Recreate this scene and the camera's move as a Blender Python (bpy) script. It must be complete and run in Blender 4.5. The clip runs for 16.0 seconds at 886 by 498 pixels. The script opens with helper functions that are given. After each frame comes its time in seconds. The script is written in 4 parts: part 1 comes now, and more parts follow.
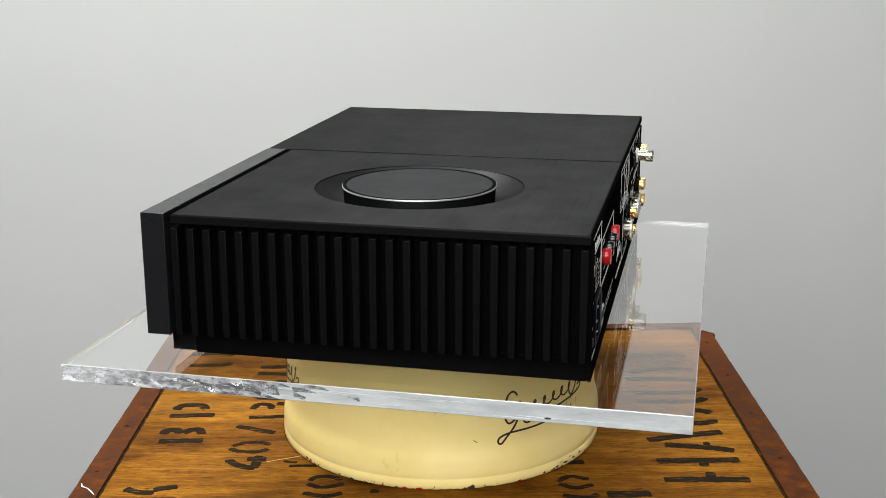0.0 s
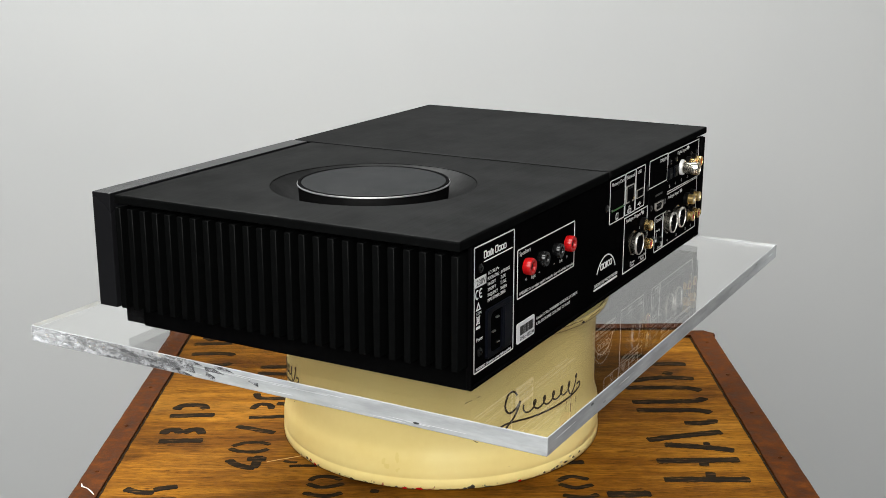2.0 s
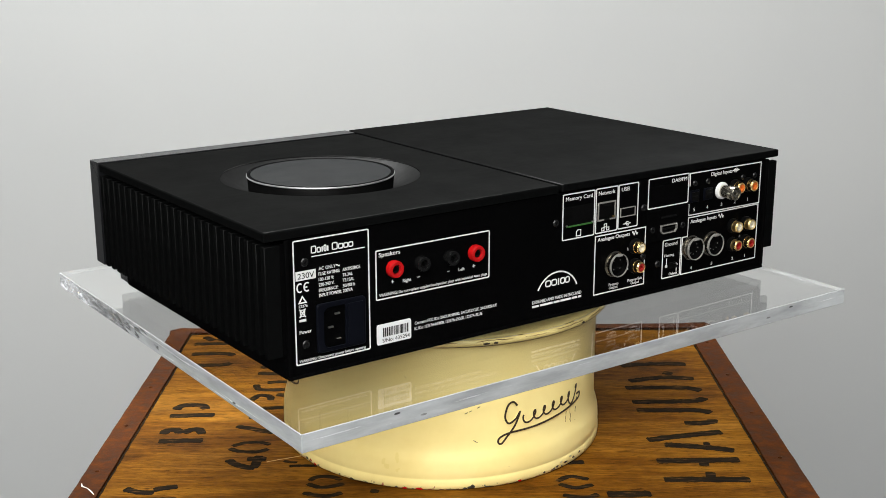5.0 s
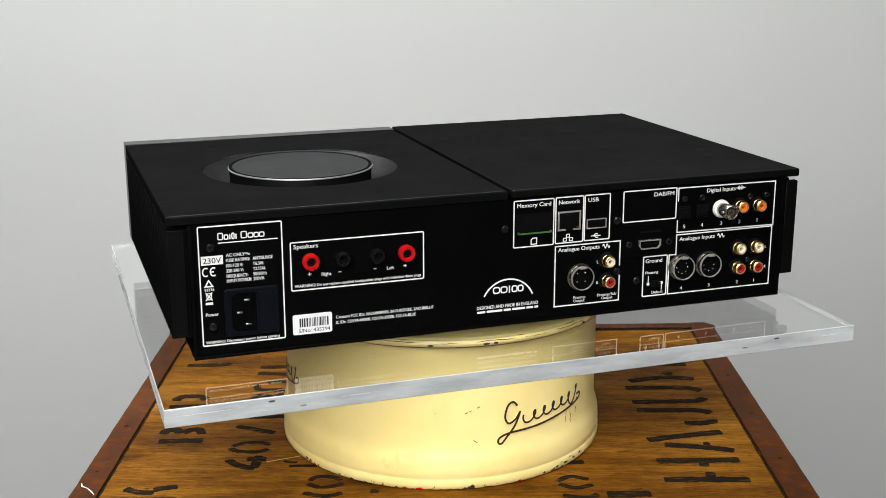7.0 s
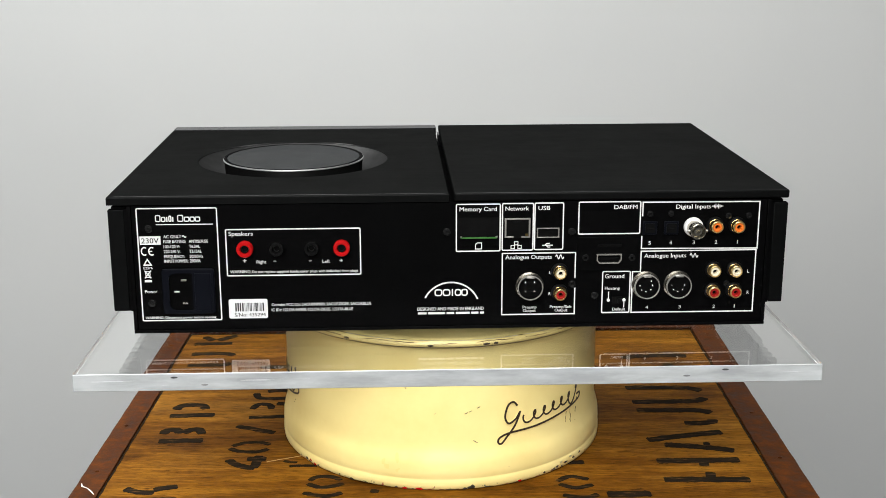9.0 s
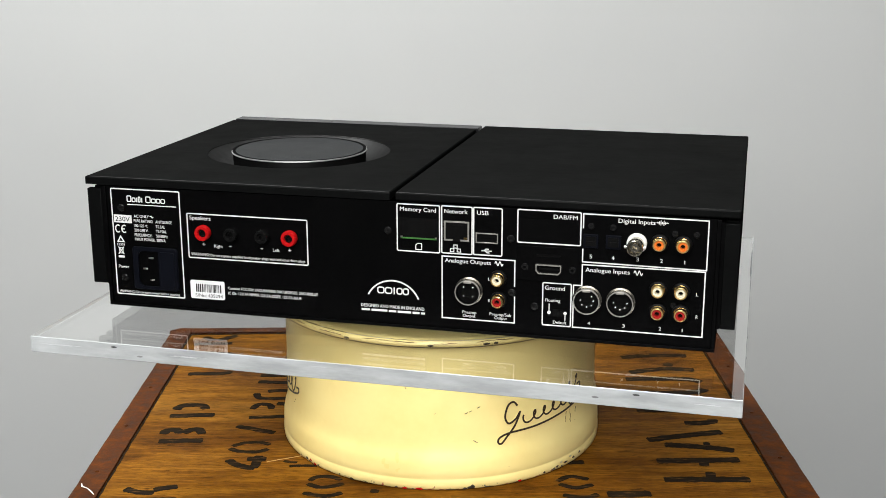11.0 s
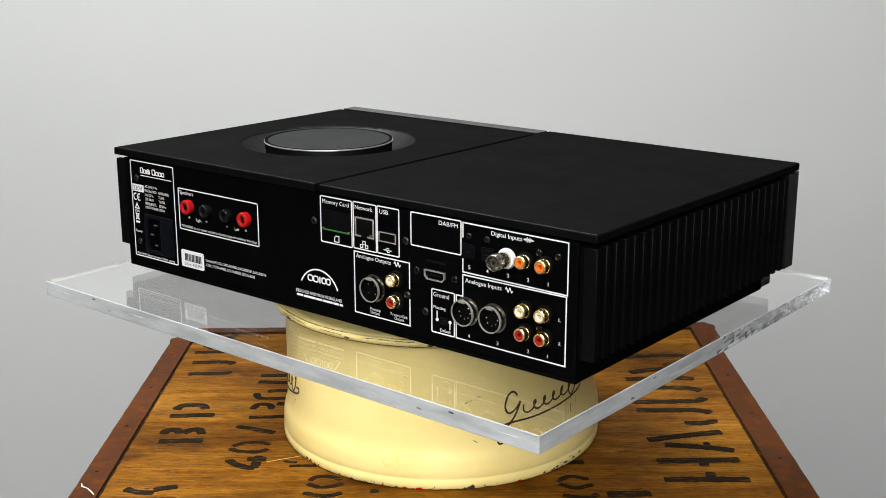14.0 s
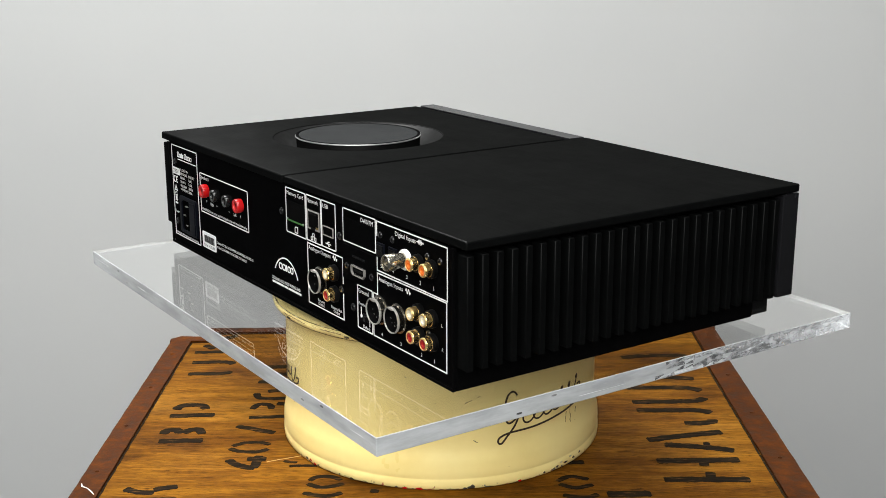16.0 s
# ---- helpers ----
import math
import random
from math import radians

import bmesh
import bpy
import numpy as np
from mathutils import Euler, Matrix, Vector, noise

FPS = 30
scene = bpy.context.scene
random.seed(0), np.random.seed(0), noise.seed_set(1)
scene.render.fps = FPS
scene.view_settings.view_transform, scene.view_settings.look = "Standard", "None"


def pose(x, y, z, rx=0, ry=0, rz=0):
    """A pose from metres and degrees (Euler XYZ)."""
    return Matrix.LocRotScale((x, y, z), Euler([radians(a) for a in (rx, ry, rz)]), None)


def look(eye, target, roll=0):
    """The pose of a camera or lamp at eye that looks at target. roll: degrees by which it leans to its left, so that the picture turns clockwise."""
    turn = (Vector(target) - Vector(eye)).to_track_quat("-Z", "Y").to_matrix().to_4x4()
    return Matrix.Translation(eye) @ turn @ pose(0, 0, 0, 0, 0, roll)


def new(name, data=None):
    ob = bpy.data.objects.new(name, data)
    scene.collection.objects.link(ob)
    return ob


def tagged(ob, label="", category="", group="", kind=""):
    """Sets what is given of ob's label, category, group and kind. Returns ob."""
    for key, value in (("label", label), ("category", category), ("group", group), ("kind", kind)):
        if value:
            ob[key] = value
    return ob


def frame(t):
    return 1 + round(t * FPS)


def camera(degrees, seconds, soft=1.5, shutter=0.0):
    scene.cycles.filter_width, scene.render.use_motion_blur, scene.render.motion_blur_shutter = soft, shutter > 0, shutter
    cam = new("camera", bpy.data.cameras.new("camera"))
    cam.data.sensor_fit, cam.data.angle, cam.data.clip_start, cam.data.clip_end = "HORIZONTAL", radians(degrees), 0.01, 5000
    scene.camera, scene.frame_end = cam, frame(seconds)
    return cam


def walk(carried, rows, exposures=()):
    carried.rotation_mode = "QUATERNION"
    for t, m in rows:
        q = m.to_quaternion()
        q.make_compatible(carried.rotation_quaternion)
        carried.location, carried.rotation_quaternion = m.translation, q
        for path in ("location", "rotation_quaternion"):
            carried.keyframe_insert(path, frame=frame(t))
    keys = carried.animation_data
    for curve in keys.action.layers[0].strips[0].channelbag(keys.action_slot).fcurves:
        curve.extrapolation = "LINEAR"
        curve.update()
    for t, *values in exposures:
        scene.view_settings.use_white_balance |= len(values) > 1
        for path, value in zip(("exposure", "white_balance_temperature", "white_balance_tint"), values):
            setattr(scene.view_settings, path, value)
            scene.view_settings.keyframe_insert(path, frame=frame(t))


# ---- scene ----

# Heights: floor 0, crate top CRATE, acrylic top DECK. The turning axis stands at x = 0, y = 0.
CRATE = 0.600
DECK = 0.714
AXIS_Y = 0.130            # the amplifier's back panel lies this far in front of the axis
SPIN_START, SPIN_RATE = 77.50, -8.342   # degrees, degrees a second

cam = camera(39.54, 16.0, soft=0.75)
EYE = Vector((0.0, -0.8897, DECK + 0.2622))
AIM = EYE + Vector((0.0, math.cos(radians(15.012)), -math.sin(radians(15.012))))
walk(cam, [(0.0, look(EYE, AIM, -0.106)), (16.0, look(EYE, AIM, -0.106))])

# ---------------------------------------------------------------- light
world = bpy.data.worlds.new("world")
scene.world = world
world.use_nodes = True
world.node_tree.nodes["Background"].inputs[0].default_value = (0.75, 0.85, 1.0, 1)
world.node_tree.nodes["Background"].inputs[1].default_value = 0.05
scene.view_settings.exposure = 0.13


def area_lamp(name, where, target, sx, sy, watts, colour):
    d = bpy.data.lights.new(name, "AREA")
    d.shape, d.size, d.size_y, d.energy, d.color = "RECTANGLE", sx, sy, watts, colour
    ob = new(name, d)
    ob.matrix_world = look(where, target)
    return ob


LAMPS = [  # centre on the ceiling, size, watts
    ((-0.55, 0.66), (1.7, 0.4), 46),
    ((-0.10, -0.95), (1.2, 0.6), 19),
]
# out of view behind the camera, added to give the tin its frontal light
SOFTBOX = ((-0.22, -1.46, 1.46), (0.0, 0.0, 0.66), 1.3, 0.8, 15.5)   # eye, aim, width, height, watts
CEILING = 2.40
for (lx, ly), (sx, sy), watts in LAMPS:
    area_lamp("ceiling_lamp", (lx, ly, CEILING - 0.075), (lx, ly, 0), sx - 0.06, sy - 0.06, watts, (0.98, 1.0, 0.99))
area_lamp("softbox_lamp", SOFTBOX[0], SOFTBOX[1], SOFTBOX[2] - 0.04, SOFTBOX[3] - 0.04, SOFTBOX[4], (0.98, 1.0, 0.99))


# ---------------------------------------------------------------- materials
def material(name, colour, rough=0.5, metal=0.0, spec=0.5):
    m = bpy.data.materials.new(name)
    m.use_nodes = True
    b = m.node_tree.nodes["Principled BSDF"]
    b.inputs["Base Color"].default_value = (*colour, 1)
    b.inputs["Roughness"].default_value = rough
    b.inputs["Metallic"].default_value = metal
    b.inputs["Specular IOR Level"].default_value = spec
    return m, m.node_tree, b


def node(nt, kind, **values):
    n = nt.nodes.new(kind)
    for key, v in values.items():
        n.inputs[key.replace("_", " ")].default_value = v
    return n


def noise_on(nt, scale, detail=4, stretch=(1, 1, 1), rough=0.6):
    tc = nt.nodes.new("ShaderNodeTexCoord")
    mp = nt.nodes.new("ShaderNodeMapping")
    mp.inputs["Scale"].default_value = stretch
    n = node(nt, "ShaderNodeTexNoise", Scale=scale, Detail=detail, Roughness=rough)
    nt.links.new(tc.outputs["Object"], mp.inputs[0])
    nt.links.new(mp.outputs[0], n.inputs[0])
    return n.outputs["Fac"]


def ramp(nt, fac, stops):
    r = nt.nodes.new("ShaderNodeValToRGB")
    e = r.color_ramp.elements
    while len(e) < len(stops):
        e.new(0.5)
    for el, (pos, c) in zip(e, stops):
        el.position = pos
        el.color = (*c, 1) if len(c) == 3 else c
    nt.links.new(fac, r.inputs[0])
    return r.outputs[0]


def grey(v):
    return (v, v, v)


def mix(nt, fac, a, b, mode="MIX"):
    n = nt.nodes.new("ShaderNodeMix")
    n.data_type, n.blend_type = "RGBA", mode
    for sock, v in ((n.inputs[0], fac), (n.inputs[6], a), (n.inputs[7], b)):
        if isinstance(v, (int, float)):
            sock.default_value = v
        elif isinstance(v, tuple):
            sock.default_value = (*v, 1)
        else:
            nt.links.new(v, sock)
    return n.outputs[2]


def bump(nt, b, height, strength=0.2, distance=0.001, under=None):
    n = node(nt, "ShaderNodeBump", Strength=strength, Distance=distance)
    nt.links.new(height, n.inputs["Height"])
    if under:
        nt.links.new(under, n.inputs["Normal"])
    nt.links.new(n.outputs[0], b.inputs["Normal"])
    return n.outputs[0]


def plain(name, colour, rough=0.5, metal=0.0, spec=0.5, wear=0.12, scale=60, relief=0.05):
    """A paint, plastic or metal with slight mottling, uneven gloss and fine relief."""
    m, nt, b = material(name, colour, rough, metal, spec)
    f = noise_on(nt, scale, 5)
    dark = tuple(c * (1 - wear) for c in colour)
    light = tuple(min(1, c * (1 + wear)) for c in colour)
    nt.links.new(ramp(nt, f, [(0.3, dark), (0.7, light)]), b.inputs["Base Color"])
    nt.links.new(ramp(nt, noise_on(nt, scale * 0.3, 3), [(0.3, grey(max(0.02, rough * 0.8))), (0.7, grey(min(1, rough * 1.2)))]), b.inputs["Roughness"])
    if relief:
        bump(nt, b, noise_on(nt, scale * 12, 2), relief, 0.0004)
    return m


def matte_black(name, colour, gloss, rough, scale=60, brushed=False):
    """Black anodised metal: a dark body under a thin, even sheen; brushed along x if asked."""
    m = bpy.data.materials.new(name)
    m.use_nodes = True
    nt = m.node_tree
    nt.nodes.remove(nt.nodes["Principled BSDF"])
    body, sheen = (nt.nodes.new("ShaderNodeBsdf" + k) for k in ("Diffuse", "Anisotropic"))
    blend = nt.nodes.new("ShaderNodeMixShader")
    nt.links.new(body.outputs[0], blend.inputs[1])
    nt.links.new(sheen.outputs[0], blend.inputs[2])
    nt.links.new(blend.outputs[0], nt.nodes["Material Output"].inputs[0])
    fine = noise_on(nt, 1.0, 4, (14, 1100, 900), 0.7) if brushed else noise_on(nt, scale * 4, 4)
    broad = noise_on(nt, 1.0, 4, (22, 60, 30), 0.6) if brushed else noise_on(nt, scale * 0.4, 4)
    tone = mix(nt, 0.5, ramp(nt, fine, [(0.3, tuple(c * 0.8 for c in colour)), (0.75, tuple(c * 1.25 for c in colour))]), ramp(nt, broad, [(0.3, tuple(c * 0.8 for c in colour)), (0.75, tuple(c * 1.25 for c in colour))]))
    nt.links.new(tone, body.inputs["Color"])
    nt.links.new(ramp(nt, broad, [(0.3, grey(rough * 0.92)), (0.7, grey(rough * 1.08))]), sheen.inputs["Roughness"])
    smudge = mix(nt, 0.35, noise_on(nt, 26 if brushed else scale, 6, (1, 1, 1), 0.7), fine)
    nt.links.new(ramp(nt, smudge, [(0.34, grey(gloss * (0.75 if brushed else 0.85))), (0.64, grey(gloss * (1.3 if brushed else 1.15)))]), blend.inputs[0])
    if brushed:
        sheen.inputs["Anisotropy"].default_value = 0.70
        across = nt.nodes.new("ShaderNodeVectorTransform")
        across.vector_type, across.convert_from, across.convert_to = "VECTOR", "OBJECT", "WORLD"
        across.inputs[0].default_value = (0, 1, 0)
        nt.links.new(across.outputs[0], sheen.inputs["Tangent"])
    relief = node(nt, "ShaderNodeBump", Strength=0.08, Distance=0.0002)
    nt.links.new(fine, relief.inputs["Height"])
    nt.links.new(relief.outputs[0], body.inputs["Normal"])
    nt.links.new(relief.outputs[0], sheen.inputs["Normal"])
    return m


def wall_paint():
    m, nt, b = material("wall_paint", (0.62, 0.63, 0.63), 0.85, 0, 0.2)
    nt.links.new(ramp(nt, noise_on(nt, 1.3, 3), [(0.3, (0.60, 0.61, 0.61)), (0.7, (0.64, 0.645, 0.64))]), b.inputs["Base Color"])
    bump(nt, b, noise_on(nt, 140, 3), 0.05, 0.001)
    return m


def plywood():
    """Old plywood: long bands, short dark pores along x, worn pale patches, dirt and dark blots."""
    m, nt, b = material("plywood", (0.30, 0.17, 0.05), 0.6, 0, 0.03)
    bands = noise_on(nt, 1.0, 6, (4, 70, 20), 0.7)
    fine = noise_on(nt, 1.0, 6, (70, 640, 60), 0.75)
    pores = noise_on(nt, 1.0, 3, (110, 900, 60), 0.6)
    stain = noise_on(nt, 8, 7, (0.8, 1.7, 1), 0.70)
    worn = noise_on(nt, 5, 6, (0.7, 2.6, 1), 0.66)
    wood = ramp(nt, bands, [(0.28, (0.104, 0.037, 0.0030)), (0.45, (0.186, 0.076, 0.0066)), (0.60, (0.262, 0.115, 0.0108)), (0.8, (0.39, 0.195, 0.026))])
    wood = mix(nt, ramp(nt, worn, [(0.52, grey(0)), (0.72, grey(0.55))]), wood, (0.42, 0.225, 0.042))
    wood = mix(nt, 0.8, wood, ramp(nt, fine, [(0.34, grey(0.32)), (0.50, grey(0.88)), (0.66, grey(1.30))]), "MULTIPLY")
    wood = mix(nt, 0.7, wood, ramp(nt, pores, [(0.30, grey(0.12)), (0.40, grey(1.0))]), "MULTIPLY")
    wood = mix(nt, 0.95, wood, ramp(nt, stain, [(0.34, (0.22, 0.15, 0.09)), (0.47, (0.68, 0.60, 0.50)), (0.60, (1.0, 0.97, 0.92))]), "MULTIPLY")
    spots = noise_on(nt, 48, 5, (0.6, 1.7, 1), 0.72)
    wood = mix(nt, 0.85, wood, ramp(nt, spots, [(0.30, (0.25, 0.17, 0.11)), (0.40, (1.0, 1.0, 1.0)), (0.66, (1.0, 1.0, 1.0)), (0.78, (1.45, 1.4, 1.3))]), "MULTIPLY")
    nt.links.new(wood, b.inputs["Base Color"])
    nt.links.new(ramp(nt, stain, [(0.3, grey(0.55)), (0.7, grey(0.75))]), b.inputs["Roughness"])
    bump(nt, b, fine, 0.3, 0.0006)
    return m


def rusty_strip():
    m, nt, b = material("rusty_strip", (0.12, 0.035, 0.015), 0.6, 0.0, 0.05)
    f = noise_on(nt, 90, 6, (1, 1, 1), 0.72)
    c = ramp(nt, f, [(0.25, (0.017, 0.0050, 0.0008)), (0.5, (0.064, 0.0165, 0.0016)), (0.66, (0.115, 0.033, 0.0036)), (0.80, (0.20, 0.075, 0.015))])
    nt.links.new(mix(nt, 0.7, c, ramp(nt, noise_on(nt, 9, 4), [(0.3, grey(0.55)), (0.65, grey(1.0))]), "MULTIPLY"), b.inputs["Base Color"])
    nt.links.new(ramp(nt, f, [(0.3, grey(0.4)), (0.75, grey(0.75))]), b.inputs["Roughness"])
    bump(nt, b, f, 0.4, 0.0012)
    return m


def cream_enamel():
    """Old cream enamel with scuffs, and chips down to dark metal near the foot."""
    m, nt, b = material("cream_enamel", (0.80, 0.66, 0.33), 0.34, 0, 0.5)
    base = ramp(nt, noise_on(nt, 14, 5), [(0.3, (0.80, 0.625, 0.235)), (0.55, (0.86, 0.70, 0.29)), (0.8, (0.88, 0.735, 0.33))])
    scuff = noise_on(nt, 1.0, 5, (60, 60, 260), 0.7)
    base = mix(nt, ramp(nt, scuff, [(0.70, grey(0)), (0.78, grey(0.55))]), base, (0.38, 0.26, 0.12))
    tc = nt.nodes.new("ShaderNodeTexCoord")
    sep = nt.nodes.new("ShaderNodeSeparateXYZ")
    nt.links.new(tc.outputs["Object"], sep.inputs[0])
    low = node(nt, "ShaderNodeMapRange", From_Min=0.001, From_Max=0.005, To_Min=0.22, To_Max=0.0)
    nt.links.new(sep.outputs["Z"], low.inputs["Value"])
    add = nt.nodes.new("ShaderNodeMath")
    add.operation = "ADD"
    nt.links.new(low.outputs[0], add.inputs[0])
    nt.links.new(noise_on(nt, 190, 4), add.inputs[1])
    chip = ramp(nt, add.outputs[0], [(0.74, grey(0)), (0.78, grey(1))])
    rust = ramp(nt, noise_on(nt, 55, 3), [(0.40, (0.03, 0.025, 0.02)), (0.52, (0.09, 0.08, 0.07)), (0.60, (0.38, 0.05, 0.03))])
    nt.links.new(mix(nt, chip, base, rust), b.inputs["Base Color"])
    nt.links.new(ramp(nt, noise_on(nt, 20, 4), [(0.3, grey(0.26)), (0.7, grey(0.44))]), b.inputs["Roughness"])
    bump(nt, b, noise_on(nt, 25, 3), 0.12, 0.002)
    return m


def stencil_ink():
    m, nt, b = material("stencil_ink", (0.012, 0.009, 0.006), 0.8, 0, 0.02)
    worn = noise_on(nt, 1.0, 5, (60, 380, 60), 0.7)
    nt.links.new(ramp(nt, worn, [(0.30, (0.008, 0.006, 0.0045)), (0.56, (0.018, 0.012, 0.007)), (0.65, (0.075, 0.038, 0.012)), (0.74, (0.20, 0.10, 0.022))]), b.inputs["Base Color"])
    return m


def acrylic_clear():
    m, nt, b = material("acrylic_clear", (0.985, 0.99, 0.985), 0.0, 0, 0.5)
    b.inputs["Transmission Weight"].default_value = 1.0
    b.inputs["IOR"].default_value = 1.49
    return m


def acrylic_edge():
    """Saw-cut edge of the sheet: milky, clouded, with faint lengthwise streaks."""
    m, nt, b = material("acrylic_edge", (0.60, 0.62, 0.63), 0.2, 0, 0.5)
    b.inputs["IOR"].default_value = 1.49
    cloud = noise_on(nt, 1.0, 4, (30, 30, 150), 0.6)
    nt.links.new(ramp(nt, cloud, [(0.35, grey(0.20)), (0.65, grey(0.42))]), b.inputs["Transmission Weight"])
    streak = noise_on(nt, 1.0, 3, (8, 8, 420), 0.55)
    nt.links.new(ramp(nt, streak, [(0.35, grey(0.16)), (0.65, grey(0.28))]), b.inputs["Roughness"])
    bump(nt, b, streak, 0.18, 0.0008)
    return m


def acrylic_chip():
    """Broken, glassy stretch of the sheet's edge."""
    m, nt, b = material("acrylic_chip", (0.86, 0.87, 0.90), 0.03, 0, 0.6)
    b.inputs["IOR"].default_value = 1.49
    nt.links.new(ramp(nt, noise_on(nt, 1.0, 3, (120, 120, 260), 0.6), [(0.36, grey(0.55)), (0.60, grey(0.88))]), b.inputs["Transmission Weight"])
    ripple = noise_on(nt, 1.0, 2, (160, 160, 420), 0.5)
    bump(nt, b, ripple, 0.18, 0.0012)
    return m


BRUSHED = matte_black("brushed_black", (0.0026, 0.0027, 0.0026), 0.0170, 0.30, 60, True)
FIN = matte_black("fin_black", (0.0021, 0.0023, 0.0023), 0.0068, 0.48, 40)
CHASSIS = matte_black("chassis_black", (0.0014, 0.0014, 0.0015), 0.0042, 0.45, 80)
PANEL = matte_black("panel_black", (0.0011, 0.0011, 0.0012), 0.0034, 0.5, 90)
FASCIA = plain("fascia_black", (0.009, 0.009, 0.010), 0.28, 0, 0.12, 0.1, 40, 0.02)
GLOSS = plain("gloss_black", (0.004, 0.004, 0.004), 0.16, 0, 0.2, 0.1, 30, 0)
BOWL = matte_black("bowl_black", (0.0024, 0.0024, 0.0024), 0.030, 0.45, 40)
DISC = matte_black("dial_glass", (0.010, 0.011, 0.012), 0.085, 0.18, 12)
RING = matte_black("dial_ring", (0.0020, 0.0020, 0.0021), 0.010, 0.35, 40)
CHROME = plain("chrome", (0.86, 0.85, 0.82), 0.22, 1, 0.5, 0.05, 60, 0)
PLATING = plain("bright_plating", (0.54, 0.52, 0.48), 0.25, 0.66, 0.5, 0.08, 80, 0)
RIM = plain("dial_rim", (0.34, 0.34, 0.34), 0.42, 0.7, 0.5, 0.05, 60, 0)
NICKEL = plain("nickel", (0.30, 0.28, 0.24), 0.24, 1, 0.5, 0.1, 80, 0)
WARM_NICKEL = plain("warm_nickel", (0.46, 0.43, 0.36), 0.25, 0.95, 0.5, 0.1, 80, 0)
STEEL = plain("steel", (0.62, 0.60, 0.56), 0.3, 1, 0.5, 0.1, 80, 0.02)
GOLD = plain("gold", (0.90, 0.64, 0.26), 0.26, 1, 0.5, 0.08, 80, 0)
PALE_GOLD = plain("pale_gold", (0.86, 0.64, 0.28), 0.3, 0.9, 0.5, 0.08, 80, 0)
RED = plain("red_plastic", (0.42, 0.006, 0.007), 0.22, 0, 0.4, 0.08, 60, 0)
DARK_RED = plain("dark_red_plastic", (0.30, 0.010, 0.008), 0.35, 0, 0.4, 0.08, 60, 0)
MATT = matte_black("matt_black", (0.0025, 0.0025, 0.0025), 0.006, 0.5, 60)
SCREW = plain("screw_black", (0.018, 0.018, 0.018), 0.24, 0.6, 0.6, 0.15, 60, 0)
RUBBER = plain("black_plastic", (0.003, 0.003, 0.003), 0.45, 0, 0.08, 0.15, 60)
NAVY = plain("navy_plastic", (0.0026, 0.0031, 0.0054), 0.5, 0, 0.06, 0.15, 60)
WHITE_PLASTIC = plain("white_plastic", (0.75, 0.75, 0.73), 0.35, 0, 0.5, 0.05, 60, 0)
CREAM_PLASTIC = plain("cream_plastic", (0.78, 0.70, 0.52), 0.35, 0, 0.5, 0.05, 60, 0)
ORANGE = plain("orange_plastic", (0.72, 0.16, 0.02), 0.35, 0, 0.5, 0.06, 60, 0)
INK = plain("white_ink", (0.74, 0.74, 0.73), 0.6, 0, 0.3, 0.06, 300, 0)
POST_BLACK = plain("post_black", (0.005, 0.005, 0.005), 0.13, 0, 0.45, 0.1, 60, 0)
DARK_SMOKE = plain("dark_smoke_grey", (0.045, 0.045, 0.045), 0.35, 0, 0.4, 0.4, 900, 0)
SMOKE = plain("smoke_grey", (0.20, 0.20, 0.20), 0.5, 0, 0.3, 0.3, 200, 0)
GREEN = plain("circuit_green", (0.04, 0.14, 0.03), 0.4, 0, 0.5, 0.15, 200, 0)
LABEL = plain("label_paper", (0.74, 0.74, 0.75), 0.5, 0, 0.4, 0.04, 100, 0)
PRINT = plain("label_print", (0.03, 0.03, 0.03), 0.6, 0, 0.3, 0.1, 100, 0)
TIN = cream_enamel()
TIN_PRINT = plain("tin_print", (0.035, 0.022, 0.012), 0.45, 0, 0.4, 0.3, 120, 0)
RIM_WEAR = plain("rim_wear", (0.16, 0.085, 0.03), 0.5, 0, 0.3, 0.3, 300, 0)
PALE_WOOD = plain("pale_wood", (0.48, 0.31, 0.12), 0.7, 0, 0.1, 0.2, 200, 0)
PLY = plywood()
STRIP = rusty_strip()
STENCIL = stencil_ink()
ACRYLIC = acrylic_clear()
ACRYLIC_EDGE = acrylic_edge()
ACRYLIC_CHIP = acrylic_chip()
WALL = wall_paint()
DARK_WALL = plain("dark_wall", (0.10, 0.10, 0.105), 0.85, 0, 0.2, 0.05, 4)
FLOOR = plain("floor_grey", (0.06, 0.06, 0.06), 0.6, 0, 0.4, 0.1, 8)
CEIL = plain("ceiling_grey", (0.20, 0.20, 0.20), 0.9, 0, 0.2, 0.03, 6)
CHIP = plain("chipped_white", (0.7, 0.68, 0.62), 0.6, 0, 0.4, 0.1, 200, 0)


def glow_material():
    m, nt, b = material("lamp_diffuser", (0.9, 0.9, 0.88), 0.6)
    b.inputs["Emission Color"].default_value = (1.0, 0.97, 0.93, 1)
    b.inputs["Emission Strength"].default_value = 3.0
    return m


GLOW = glow_material()

# ---------------------------------------------------------------- mesh helpers


def box(bm, x0, x1, y0, y1, z0, z1, bevel=0.0, seg=2):
    r = bmesh.ops.create_cube(bm, size=1.0, matrix=Matrix.Translation(((x0 + x1) / 2, (y0 + y1) / 2, (z0 + z1) / 2)) @ Matrix.Diagonal((x1 - x0, y1 - y0, z1 - z0, 1)))
    if bevel:
        vs = set(r["verts"])
        es = [e for e in bm.edges if e.verts[0] in vs and e.verts[1] in vs]
        bmesh.ops.bevel(bm, geom=es, offset=bevel, segments=seg, affect="EDGES", profile=0.5)
    return bm


